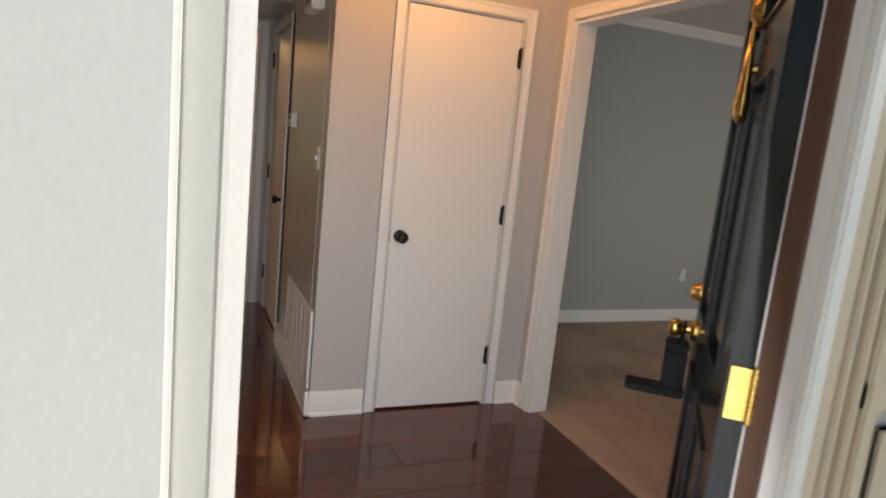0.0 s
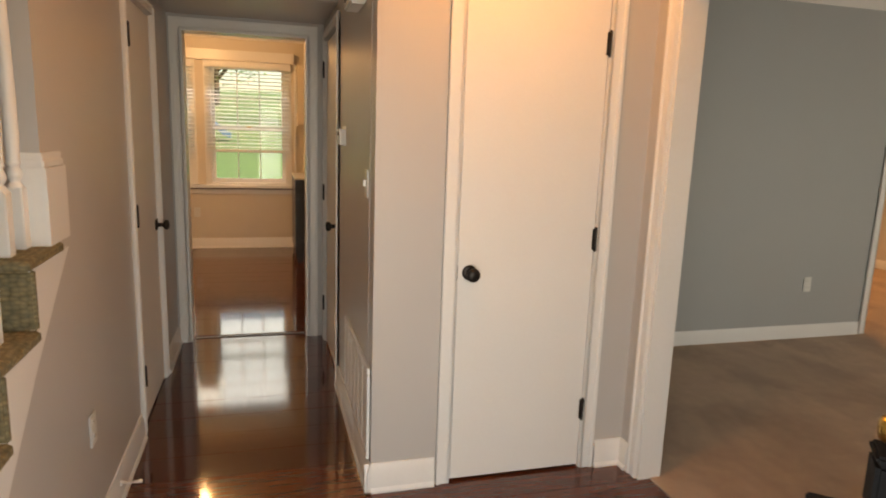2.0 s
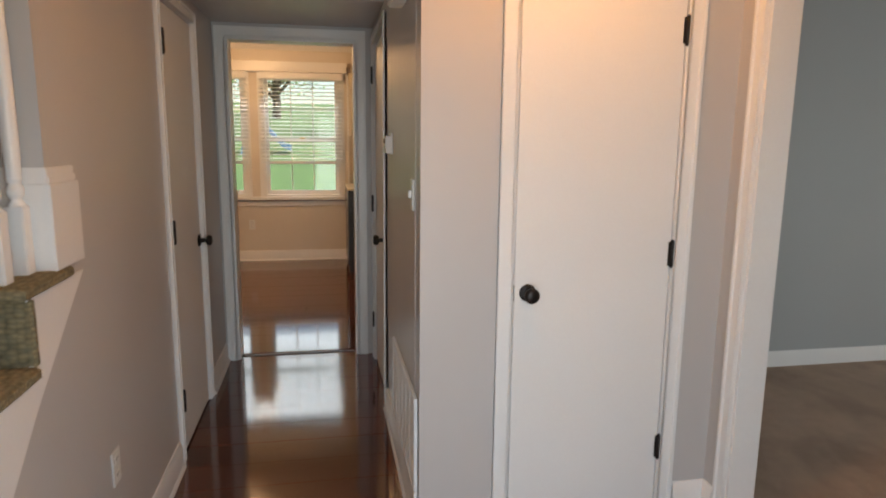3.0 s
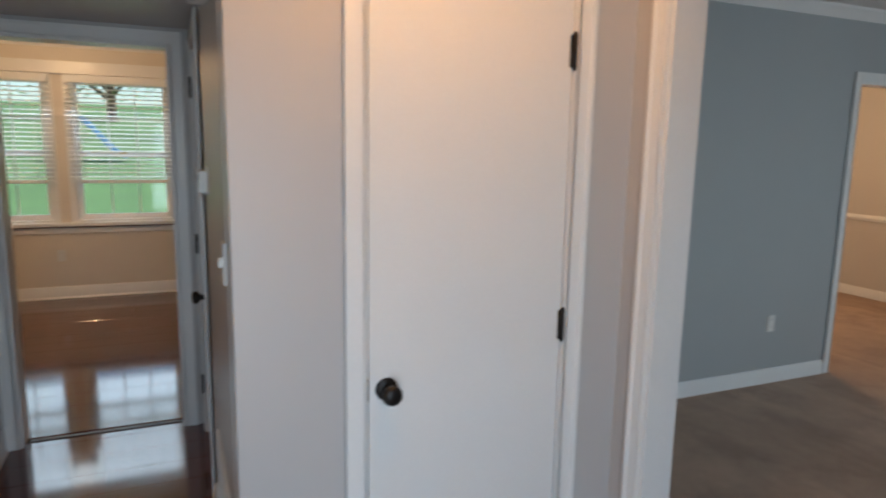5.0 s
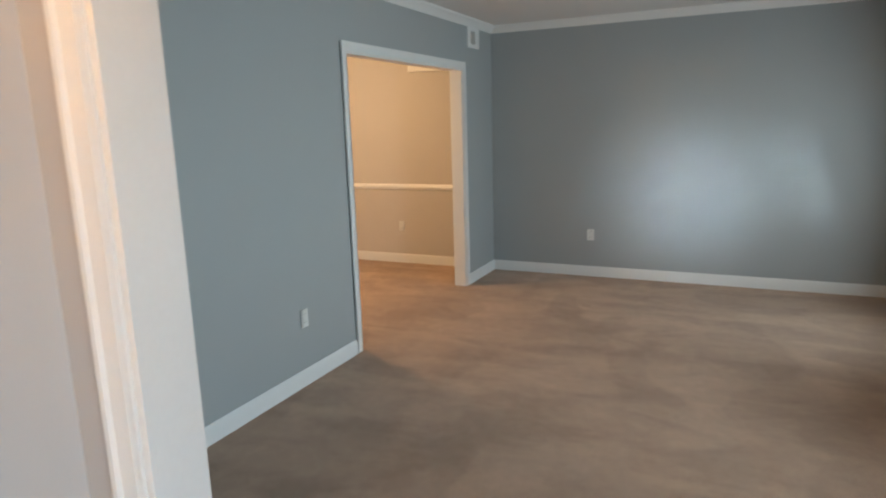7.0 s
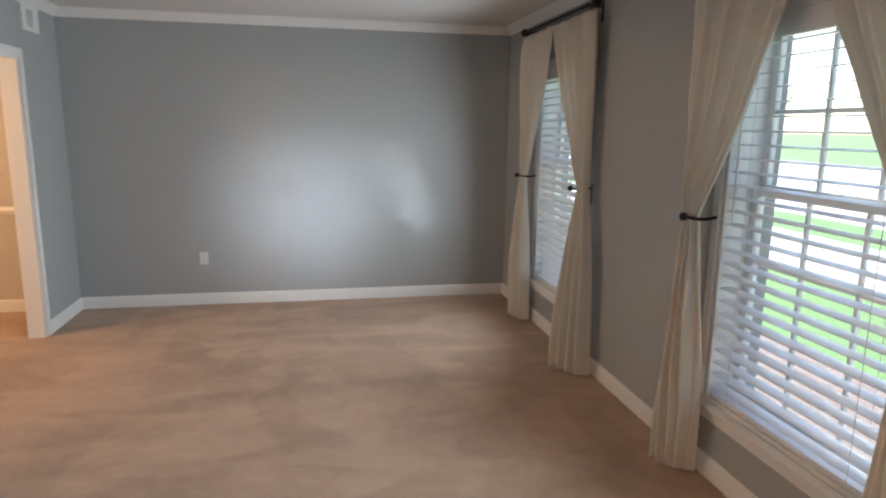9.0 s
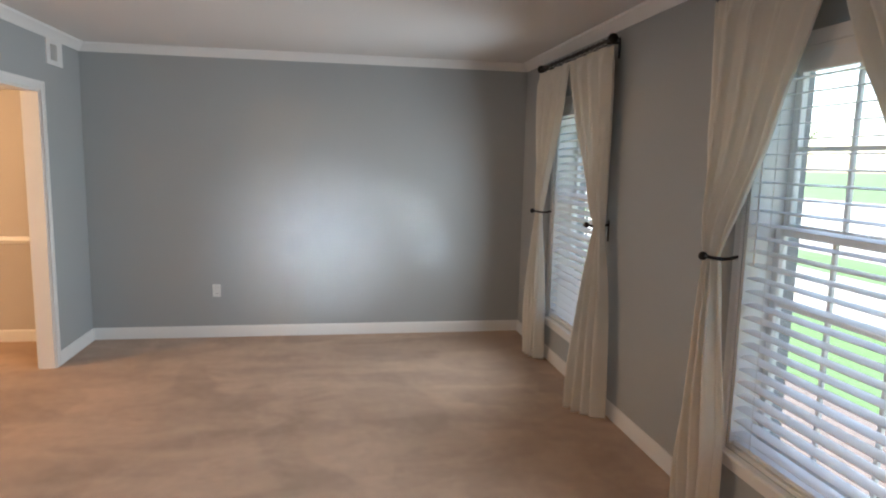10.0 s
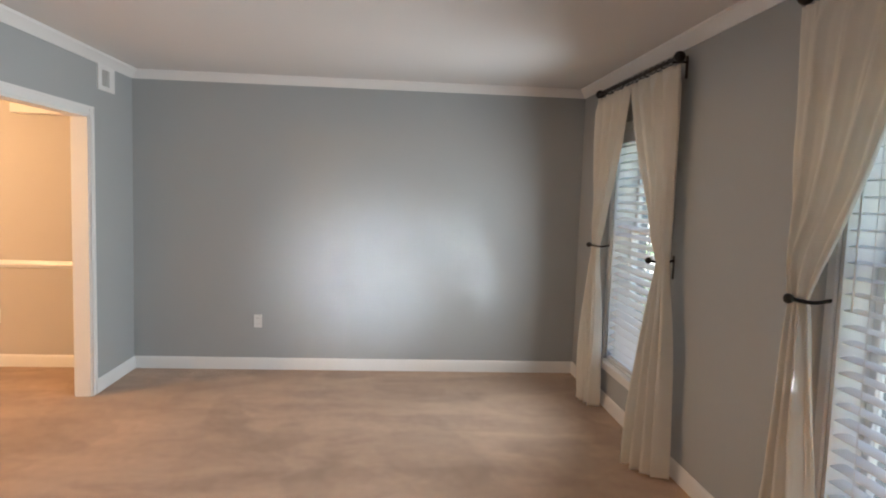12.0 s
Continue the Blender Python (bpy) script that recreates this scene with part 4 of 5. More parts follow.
# ---- foyer and hall fixtures ----
def return_grille():
    o = thing("return_air_grille", (0, 0, 0), "white metal return air grille above the baseboard", "air grille")
    y0, y1, z0, z1 = 0.03, 0.80, 0.128, 0.53
    # flat dark sheet on the uncut wall; its colour gives the duct's shade
    part("backing", boxed(-0.003, y0 + 0.02, z0 + 0.02, -0.0005, y1 - 0.02, z1 - 0.02), GREYMETAL, o, "dark sheet painted as the shaded duct")
    bm = bmesh.new()
    w = 0.032
    for a in ((y0, z0, y1, z0 + w), (y0, z1 - w, y1, z1), (y0, z0 + w, y0 + w, z1 - w), (y1 - w, z0 + w, y1, z1 - w)):
        box(bm, -0.013, a[0], a[1], -0.0005, a[2], a[3], 0.003)
    part("frame", bm, TRIM, o)
    for k in range(1, 6):
        y = y0 + w + (y1 - y0 - 2 * w) * k / 6
        part("mullion", boxed(-0.012, y - 0.006, z0 + w, -0.0035, y + 0.006, z1 - w), TRIM, o)
    bm = bmesh.new()
    v = [bm.verts.new(p) for p in ((-0.0105, y0 + w, 0), (-0.0105, y1 - w, 0), (-0.0035, y1 - w, 0.011), (-0.0035, y0 + w, 0.011), (-0.0105, y0 + w, 0.0012), (-0.0105, y1 - w, 0.0012), (-0.0035, y1 - w, 0.0122), (-0.0035, y0 + w, 0.0122))]
    for q in ((0, 1, 2, 3), (7, 6, 5, 4), (0, 4, 5, 1), (1, 5, 6, 2), (2, 6, 7, 3), (3, 7, 4, 0)):
        bm.faces.new([v[i] for i in q])
    me = mesh_of("slat", bm, TRIM)
    z = z0 + w + 0.002
    while z < z1 - w - 0.012:
        ob = new("slat", me)
        ob.location.z = z
        ob.parent = o
        z += 0.0125


return_grille()


def wall_plate(name, at, out, label, holes="outlet"):
    """A white wall plate with its outlets or switch. out: the way it faces."""
    m = Matrix.Translation(at) @ Vector(out).to_track_quat("Z", "Y").to_matrix().to_4x4()
    if abs(out[0]) > 0.5:
        m = Matrix.Translation(at) @ Matrix(((0, 0, out[0]), (out[0], 0, 0), (0, 1, 0))).to_4x4()
    else:
        m = Matrix.Translation(at) @ Matrix(((-out[1], 0, 0), (0, 0, out[1]), (0, 1, 0))).to_4x4()
    o = thing(name, m, label, "switch" if holes == "switch" else "outlet", "wall plates")
    part("plate", boxed(-0.036, -0.058, 0.0003, 0.036, 0.058, 0.0062, 0.003), PLASTIC, o)
    if holes == "switch":
        part("toggle", boxed(-0.006, -0.012, 0.006, 0.006, 0.014, 0.017, 0.002), PLASTIC, o)
    else:
        for c in (-0.026, 0.026):
            s = part("socket", boxed(-0.017, c - 0.016, 0.005, 0.017, c + 0.016, 0.0078, 0.004), PLASTIC, o)
            bm = bmesh.new()
            box(bm, -0.0085, c - 0.004, 0.0076, -0.0060, c + 0.007, 0.0082), box(bm, 0.0060, c - 0.003, 0.0076, 0.0085, c + 0.006, 0.0082)
            part("slot", bm, GREYMETAL, s)
    return o


wall_plate("wall_outlet", (XL, -0.155, 0.45), (1, 0, 0), "white outlet plate on the stair-side hall wall")
wall_plate("wall_outlet", (3.607, BY, 0.43), (0, -1, 0), "white outlet plate low on the grey wall")
wall_plate("wall_outlet", (XF, 0.390, 0.432), (-1, 0, 0), "white outlet plate on the grey end wall")
wall_plate("wall_outlet", (XF - 0.004, 2.56, 0.435), (-1, 0, 0), "white outlet plate under the chair rail")
wall_plate("wall_outlet", (-1.18, KY, 0.44), (0, -1, 0), "cream outlet plate under the kitchen window")
wall_plate("light_switch", (0, 0.175, 1.27), (-1, 0, 0), "white toggle switch on the hall wall", "switch")


def thermostat():
    o = thing("thermostat", (0, 0.94, 1.445), "small white thermostat on the hall wall", "thermostat")
    part("wall_base", boxed(-0.010, -0.06, -0.048, -0.0005, 0.06, 0.055, 0.003), PLASTIC, o)
    part("body", boxed(-0.034, -0.055, -0.042, -0.010, 0.055, 0.040, 0.005), PLASTIC, o)
    part("dial", boxed(-0.036, -0.03, 0.006, -0.0335, 0.03, 0.026), GREYMETAL, o, "grey display window")


thermostat()


def door_chime():
    o = thing("door_chime", (0, 0.36, 2.04), "pale grey door chime box high on the hall wall", "door chime")
    part("cover", boxed(-0.065, -0.11, -0.06, -0.0005, 0.11, 0.10, 0.008), PLASTIC, o)
    bm = bmesh.new()
    for k in range(5):
        box(bm, -0.0665, -0.08 + 0.035 * k, -0.03, -0.0645, -0.065 + 0.035 * k, 0.07)
    part("sound_slot", bm, GREYMETAL, o)


door_chime()


def door_stop():
    o = thing("door_stop", (XL + 0.017, 0.125, 0.085), "white spring door stop on the baseboard", "door stop")
    part("base", rod(bmesh.new(), (0, 0, 0), (0.006, 0, 0), 0.012, 0.010), PLASTIC, o, smooth=40)
    bm = bmesh.new()
    pts = [Vector((0.006 + 0.058 * i / 110, 0.0058 * math.cos(i * 0.8), 0.0058 * math.sin(i * 0.8))) for i in range(111)]
    tube(bm, pts, 0.0013, 5)
    part("spring", bm, PLASTIC, o, smooth=60)
    part("tip", rod(bmesh.new(), (0.064, 0, 0), (0.078, 0, 0), 0.0085, 0.0075), PLASTIC, o, smooth=40)


door_stop()


def ceiling_lamp(at, label, r=0.15):
    """A round flush ceiling lamp: pan, glass bowl and finial."""
    o = thing("ceiling_lamp", at, label, "lamp")
    part("pan", lathe(bmesh.new(), [(r * 0.75, -0.022), (r * 0.8, -0.012), (r * 0.8, 0.0)], None, 28), TRIM, o, smooth=40)
    bowl = part("shade", lathe(bmesh.new(), [(0.012, -0.118), (r * 0.5, -0.105), (r * 0.85, -0.072), (r, -0.030), (r, -0.024), (r * 0.7, -0.023)], None, 28), SHADE, o, "lit frosted glass bowl", 60)
    bowl.visible_shadow = False
    part("finial", lathe(bmesh.new(), [(0.004, -0.140), (0.010, -0.130), (0.012, -0.120), (0.005, -0.117)], None, 12), BRASS, o, smooth=50)


ceiling_lamp((0.36, -0.58, H), "lit frosted glass flush lamp on the foyer ceiling")
ceiling_lamp((-1.12, 4.05, H), "lit frosted glass flush lamp on the kitchen ceiling", 0.19)
ceiling_lamp((5.1, 3.2, H), "lit frosted glass flush lamp on the dining ceiling", 0.17)


# ---- windows ----
def window(name, cx, half, z0, z1, face, out, depth, rail, rows_low, rows_up, label, stool=True, mat=TRIM):
    """A double-hung window in a wall along x. face: the room face; out: +1 when outside lies at +y."""
    o = thing(name, (0, 0, 0), label, "window", kind="structure")

    def yy(d):
        return face + out * d

    def bar(bm, x0, d0, za, x1, d1, zb, bev=0.0):
        a, b = sorted((yy(d0), yy(d1)))
        return box(bm, x0, a, za, x1, b, zb, bev)
    x0, x1 = cx - half, cx + half
    mw = 0.006 if out > 0 else 0.009      # half the muntins' width
    bm = bmesh.new()
    bar(bm, x0, 0.0, z0, x0 + 0.02, depth, z1), bar(bm, x1 - 0.02, 0.0, z0, x1, depth, z1)
    bar(bm, x0 + 0.02, 0.0, z1 - 0.02, x1 - 0.02, depth, z1), bar(bm, x0 + 0.02, 0.0, z0, x1 - 0.02, depth, z0 + 0.02)
    part("window_frame", bm, mat, o)
    bm = bmesh.new()
    w = 0.052
    for a, b in ((x0 - w, x0), (x1, x1 + w)):
        bar(bm, a, -0.014, z0, b, -0.0004, z1 + w, 0.003)
    bar(bm, x0, -0.0135, z1, x1, -0.0004, z1 + w, 0.003)
    part("casing", bm, mat, o)
    if stool:
        bm = bmesh.new()
        bar(bm, x0 - w - 0.02, -0.045, z0 - 0.022, x1 + w + 0.02, 0.0, z0, 0.005)
        part("window_sill", bm, mat, o)
        bm = bmesh.new()
        bar(bm, x0 - w, -0.016, z0 - 0.085, x1 + w, -0.0004, z0 - 0.0225, 0.004)
        part("apron", bm, mat, o)
    for za, zb, d, rows in ((rail - 0.02, z1 - 0.02, depth - 0.034, rows_up), (z0 + 0.02, rail + 0.02, depth - 0.067, rows_low)):
        bm = bmesh.new()
        s = 0.04
        bar(bm, x0 + 0.02, d, za, x0 + 0.02 + s, d + 0.032, zb, 0.003), bar(bm, x1 - 0.02 - s, d, za, x1 - 0.02, d + 0.032, zb, 0.003)
        bar(bm, x0 + 0.02 + s, d, zb - s, x1 - 0.02 - s, d + 0.032, zb, 0.003), bar(bm, x0 + 0.02 + s, d, za, x1 - 0.02 - s, d + 0.032, za + s + 0.01, 0.003)
        sash = part("sash", bm, mat, o)
        a, b, lo, hi = x0 + 0.02 + s, x1 - 0.02 - s, za + s + 0.01, zb - s
        for k in (1, 2):
            x = a + (b - a) * k / 3
            m = bmesh.new()
            bar(m, x - mw, d + 0.006, lo, x + mw, d + 0.024, hi, 0.002)
            part("muntin", m, mat, sash)
        for k in range(1, rows):
            z = lo + (hi - lo) * k / rows
            m = bmesh.new()
            bar(m, a, d + 0.0065, z - mw, b, d + 0.0235, z + mw, 0.002)
            part("muntin", m, mat, sash)
        m = bmesh.new()
        bar(m, a, d + 0.0135, lo, b, d + 0.0165, hi)
        p = part("pane", m, GLASS, sash)
        p.visible_shadow = False
    bm = bmesh.new()
    bar(bm, cx - 0.03, depth - 0.087, rail + 0.018, cx + 0.03, depth - 0.067, rail + 0.032, 0.004)
    part("sash_lock", bm, BRASS if out > 0 else TRIM, o)
    return o


window("window_1", W3, WH, WZ0, WZ1, LY, -1, 0.199, 1.365, 3, 2, "white double-hung window with small panes")
window("window_2", W2, WH, WZ0, WZ1, LY, -1, 0.199, 1.365, 3, 2, "white double-hung window with small panes")
window("window_3", -0.57, 0.445, 0.775, 2.20, KY, 1, 0.139, 1.44, 1, 2, "cream double-hung kitchen window", False)
window("window_4", -1.655, 0.445, 0.775, 2.20, KY, 1, 0.139, 1.44, 1, 2, "cream double-hung kitchen window", False)
structure("window_sill_kitchen", boxed(-2.2, KY - 0.06, 0.735, -0.04, KY - 0.0004, 0.774, 0.006), TRIM, "long cream stool under the paired kitchen windows", "window sill")
structure("window_apron_kitchen", boxed(-2.18, KY - 0.02, 0.665, -0.06, KY - 0.0004, 0.7345, 0.004), TRIM, "cream apron under the kitchen windows", "trim")
# thin dark brown strip along the underside of the stool
structure("window_dark_strip_kitchen", boxed(-2.19, KY - 0.045, 0.723, -0.05, KY - 0.0205, 0.7345, 0.003), BROWN, "thin dark brown strip under the kitchen window stool", "trim")
structure("window_head_kitchen", boxed(-2.2, KY - 0.09, 2.212, -0.04, KY - 0.0004, 2.33, 0.006), TRIM, "cream head board over the kitchen windows", "trim")


def blind(cx, half, top, bottom, y, out, tilt, label, gap=0.059, wide=1.24):
    """A white slatted blind: head rail, slats, bottom rail, ladder cords, lift cords and wand."""
    o = thing("window_blind", (cx, y, 0), label, "blind", "window blinds")
    part("head_rail", boxed(-half, -0.028, top - 0.055, half, 0.028, top, 0.004), SLAT, o)
    part("valance", boxed(-half - 0.004, -out * 0.034 - 0.004, top - 0.07, half + 0.004, -out * 0.034 + 0.004, top + 0.002, 0.003), SLAT, o)
    bm = bmesh.new()
    prof = [(-0.025, -0.0012), (-0.012, 0.0004), (0.0, 0.001), (0.012, 0.0004), (0.025, -0.0012), (0.025, 0.0012), (0.012, 0.0028), (0.0, 0.0034), (-0.012, 0.0028), (-0.025, 0.0012)]
    e = [[bm.verts.new((x, u * wide, w)) for u, w in prof] for x in (-half + 0.003, half - 0.003)]
    for i in range(10):
        bm.faces.new((e[0][i], e[0][(i + 1) % 10], e[1][(i + 1) % 10], e[1][i]))
    bm.faces.new(e[0]), bm.faces.new(list(reversed(e[1])))
    me = mesh_of("slat", bm, SLAT, 60)
    z = top - 0.085
    while z > bottom + 0.03:
        ob = new("slat", me)
        ob.location = (0, 0, z)
        ob.rotation_euler = (radians(tilt + random.uniform(-1.2, 1.2)), radians(random.uniform(-0.12, 0.12)), 0)
        ob.parent = o
        z -= gap
    part("bottom_rail", boxed(-half + 0.002, -0.026, bottom, half - 0.002, 0.026, bottom + (0.034 if out > 0 else 0.02), 0.005), SLAT, o)
    for x in (-half * 0.72, half * 0.72):
        for dy in (-0.0265 * wide, 0.0265 * wide):
            part("ladder_cord", boxed(x - 0.0011, dy - 0.0008, bottom + 0.01, x + 0.0011, dy + 0.0008, top - 0.05), CORD, o)
    part("wand", rod(bmesh.new(), (half * 0.86, -out * 0.045, top - 0.06), (half * 0.86, -out * 0.045, top - 0.85), 0.0045, sides=8), SLAT, o, smooth=60)
    return o


blind(W3, WH - 0.024, WZ1 - 0.022, WZ0 + 0.022, LY - 0.036, -1, -5, "white slatted blind lowered with open slats")
blind(W2, WH - 0.024, WZ1 - 0.022, WZ0 + 0.022, LY - 0.036, -1, -22, "white slatted blind lowered with half-closed slats")
blind(-0.57, 0.475, 2.205, 1.165, KY - 0.052, 1, 14, "white slatted blind half raised over the kitchen window", 0.0425, 0.8)
blind(-1.655, 0.475, 2.205, 1.165, KY - 0.052, 1, 14, "white slatted blind half raised over the kitchen window", 0.0425, 0.8)


# ---- curtains ----
def curtain(cx, side, seed, label):
    """One tied-back panel. side: +1 hangs at the +x end of the rod. Folds run down from the rod, gather at the holdback and flare to the floor."""
    rng = random.Random(seed)
    ph = [rng.uniform(0, 6.28) for _ in range(6)]
    cols, rows = 96, 96
    TOP, TIE, FOOT = 2.352, 1.235, 0.022
    # the foot's inner and outer edge from the window's middle, and how far they stand off the wall
    in_foot, out_foot, in_off, out_off = (0.42, 0.60, 0.105, 0.165) if side > 0 else (0.62, 0.85, 0.225, 0.105)
    # the gathered cloth at the holdback
    in_tie, out_tie = (0.525, 0.63) if side > 0 else (0.600, 0.70)
    bm = bmesh.new()
    grid = []
    for j in range(rows + 1):
        z = TOP + (FOOT - TOP) * j / rows
        if z > TIE:
            t = (TOP - z) / (TOP - TIE)
            inner = 0.012 + (in_tie - 0.012) * t ** 1.18
            outer = 0.70 + (out_tie - 0.70) * t ** 2
            bunch = t ** 2.2
            off0, off1 = 0.098, 0.098
        else:
            t = min(1.0, (TIE - z) / (TIE - FOOT))
            e = math.sin(min(1, t * 1.1) * math.pi / 2)
            inner = in_tie + (in_foot - in_tie) * e
            outer = out_tie + (out_foot - out_tie) * e
            bunch = (1 - t) ** 2.2
            off0, off1 = 0.098 + (in_off - 0.098) * e, 0.098 + (out_off - 0.098) * e
        row = []
        for i in range(cols + 1):
            s = i / cols
            x = inner + (outer - inner) * s
            amp = 0.020 + 0.014 * (1 - bunch) + (0.014 * (1 - bunch) if z < TIE else 0)
            sway = 0.9 * math.sin(z * 1.3 + ph[1])
            fold = math.sin(s * 2 * math.pi * 3.6 + ph[0] + sway) + 0.42 * math.sin(s * 2 * math.pi * 7.3 + ph[2] + 1.1 * math.sin(z * 2.1 + ph[3])) + 0.16 * math.sin(s * 2 * math.pi * 15 + ph[4] + 2.0 * sway)
            if z > TOP - 0.10:
                k = (z - TOP + 0.10) / 0.10
                fold = fold * (1 - 0.5 * k) + 0.5 * k * math.sin(s * 2 * math.pi * 15)
            y = off0 + (off1 - off0) * s + amp * fold * 0.75
            if z > TIE:
                # the drape's sag above the holdback and its slack creases
                y += 0.030 * math.exp(-((t - 0.86) / 0.13) ** 2) * math.sin(s * math.pi)
                x += (0.014 * math.sin(t * 9 + s * 4 + ph[4]) + 0.006 * math.sin(t * 23 - s * 9 + ph[5])) * t * (1 - bunch * 0.6)
            else:
                x += 0.010 * math.sin(z * 7 + s * 5 + ph[3]) * (1 - bunch)
            zz = z + (0.010 * math.sin(s * 17 + ph[5]) + 0.008 if j == rows else 0)
            row.append(bm.verts.new((side * x, max(0.045, y), zz)))
        grid.append(row)
    for j in range(rows):
        for i in range(cols):
            bm.faces.new((grid[j][i], grid[j][i + 1], grid[j + 1][i + 1], grid[j + 1][i]))
    o = part("curtain", bm, CLOTH, smooth=180)
    o.location = (cx, LY, 0)
    tagged(o, label, "curtain", "tied-back curtains")
    sol = o.modifiers.new("cloth", "SOLIDIFY")
    sol.thickness = 0.0022
    return o


def curtain_rod(cx):
    o = thing("curtain_rod", (cx, LY + 0.09, 2.392), "black metal curtain rod with ball finials", "curtain rod", "curtain rods")
    part("rod", rod(bmesh.new(), (-0.66, 0, 0), (0.66, 0, 0), 0.0105, sides=16), BLACKIRON, o, smooth=60)
    for s in (-1, 1):
        turn = Matrix.Rotation(radians(90 * s), 4, "Y")
        part("finial", lathe(bmesh.new(), [(0.011, 0.64), (0.018, 0.645), (0.018, 0.655), (0.012, 0.66), (0.020, 0.668), (0.030, 0.682), (0.033, 0.697), (0.028, 0.712), (0.016, 0.722), (0.003, 0.725)], turn, 20), BLACKIRON, o, smooth=50)
        b = part("bracket", rod(bmesh.new(), (s * 0.60, -0.088, -0.006), (s * 0.60, 0.0, -0.012), 0.007), BLACKIRON, o, smooth=50)
        part("bracket_plate", boxed(s * 0.60 - 0.014, -0.0895, -0.10, s * 0.60 + 0.014, -0.083, 0.03, 0.003), BLACKIRON, b)
    ring = bmesh.new()
    n = 18
    for i in range(n):
        a, c = 2 * math.pi * i / n, 2 * math.pi * (i + 1) / n
        rod(ring, (0, 0.019 * math.sin(a), 0.019 * math.cos(a) - 0.006), (0, 0.019 * math.sin(c), 0.019 * math.cos(c) - 0.006), 0.0022, sides=6)
    box(ring, -0.003, -0.002, -0.048, 0.003, 0.002, -0.023)
    me = mesh_of("ring", ring, BLACKIRON, 60)
    for s in (-1, 1):
        for k in range(7):
            ob = new("ring", me)
            ob.location = (s * (0.06 + 0.086 * k), 0, 0)
            ob.rotation_euler = (0, 0, radians(random.uniform(-14, 14)))
            ob.parent = o


def holdback(x, side):
    """A hook that stands out of the wall on the window side of the cloth and bends a little round it."""
    o = thing("curtain_holdback", (x, LY, 1.243), "black metal holdback with a ball end", "holdback", "curtain holdbacks")
    part("wall_plate", boxed(-0.011, 0.0005, -0.11, 0.011, 0.007, 0.03, 0.003), BLACKIRON, o)
    bm = bmesh.new()
    pts = [Vector((side * 0.022 * t * t, 0.006 + 0.150 * t, -0.012 * math.sin(t * math.pi))) for t in [i / 10 for i in range(11)]]
    tube(bm, pts, 0.0075)
    part("arm", bm, BLACKIRON, o, smooth=60)
    part("ball", ball(bmesh.new(), (side * 0.024, 0.166, 0), 0.0195), BLACKIRON, o, smooth=180)


for cx, k in ((W3, 10), (W2, 20)):
    curtain_rod(cx)
    curtain(cx, 1, k, "cream curtain panel tied back beside the window")
    curtain(cx, -1, k + 1, "cream curtain panel tied back beside the window")
    holdback(cx + 0.515, 1)
    holdback(cx - 0.590, -1)


# ---- living and dining fixtures ----
def wall_vent():
    o = thing("wall_vent", (6.45, BY, 2.372), "white metal wall register near the ceiling", "vent")
    bm = bmesh.new()
    for a in ((-0.14, -0.095, 0.14, -0.06), (-0.14, 0.06, 0.14, 0.095), (-0.14, -0.06, -0.075, 0.06), (0.045, -0.06, 0.14, 0.06)):
        box(bm, a[0], -0.012, a[1], a[2], -0.0005, a[3], 0.002)
    part("frame", bm, TRIM, o)
    # no hole behind: a dark sheet paints the shade inside the register
    part("backing", boxed(-0.08, -0.004, -0.062, 0.05, -0.0008, 0.062), GREYMETAL, o, "dark sheet painted as the shaded duct")
    for k in range(7):
        part("slat", boxed(-0.075 + 0.018 * k, -0.010, -0.06, -0.072 + 0.018 * k, -0.004, 0.06), PLASTIC, o)


wall_vent()
structure("dining_header", boxed(XF - 0.16, BYO + 0.002, 2.13, XF - 0.006, 2.33, 2.205, 0.004), TRIM, "short white boxed ledge high on the dining wall", "ledge")


# ---- kitchen ----
def kitchen_range():
    o = thing("range_cooker", (0, 0, 0), "black enamelled range standing at the kitchen wall", "range")
    part("body", boxed(-0.075, 4.80, 0.08, 0.72, KY - 0.03, 0.915, 0.006), APPLIANCE, o)
    part("kick_plate", boxed(-0.06, 4.86, 0.0, 0.71, KY - 0.03, 0.08), APPLIANCE, o)
    part("oven_door", boxed(-0.05, 4.77, 0.24, 0.70, 4.80, 0.80, 0.008), APPLIANCE, o)
    part("handle", rod(bmesh.new(), (0.04, 4.73, 0.77), (0.64, 4.73, 0.77), 0.011), APPLIANCE, o, smooth=60)
    part("cooktop", boxed(-0.08, 4.78, 0.915, 0.725, KY - 0.03, 0.935, 0.004), COUNTER, o, "pale cooktop edge")
    c = thing("wall_cabinet", (0, 0, 0), "cream kitchen wall cabinet beside the window", "cabinet")
    part("body", boxed(-0.02, KY - 0.32, 1.50, 0.72, KY - 0.002, 2.20, 0.003), CABINET, c)
    d = part("door", boxed(-0.01, KY - 0.340, 1.51, 0.345, KY - 0.3205, 2.19, 0.004), CABINET, c)
    part("handle", rod(bmesh.new(), (0.30, KY - 0.362, 1.56), (0.30, KY - 0.342, 1.56), 0.012), BLACKIRON, d, smooth=60)
    part("door", boxed(0.355, KY - 0.340, 1.51, 0.71, KY - 0.3205, 2.19, 0.004), CABINET, c)
    structure("window_side_trim_kitchen", boxed(-0.040, KY - 0.05, 0.93, -0.021, KY - 0.0005, 2.205, 0.003), TRIM, "cream side board of the kitchen window", "trim")


kitchen_range()


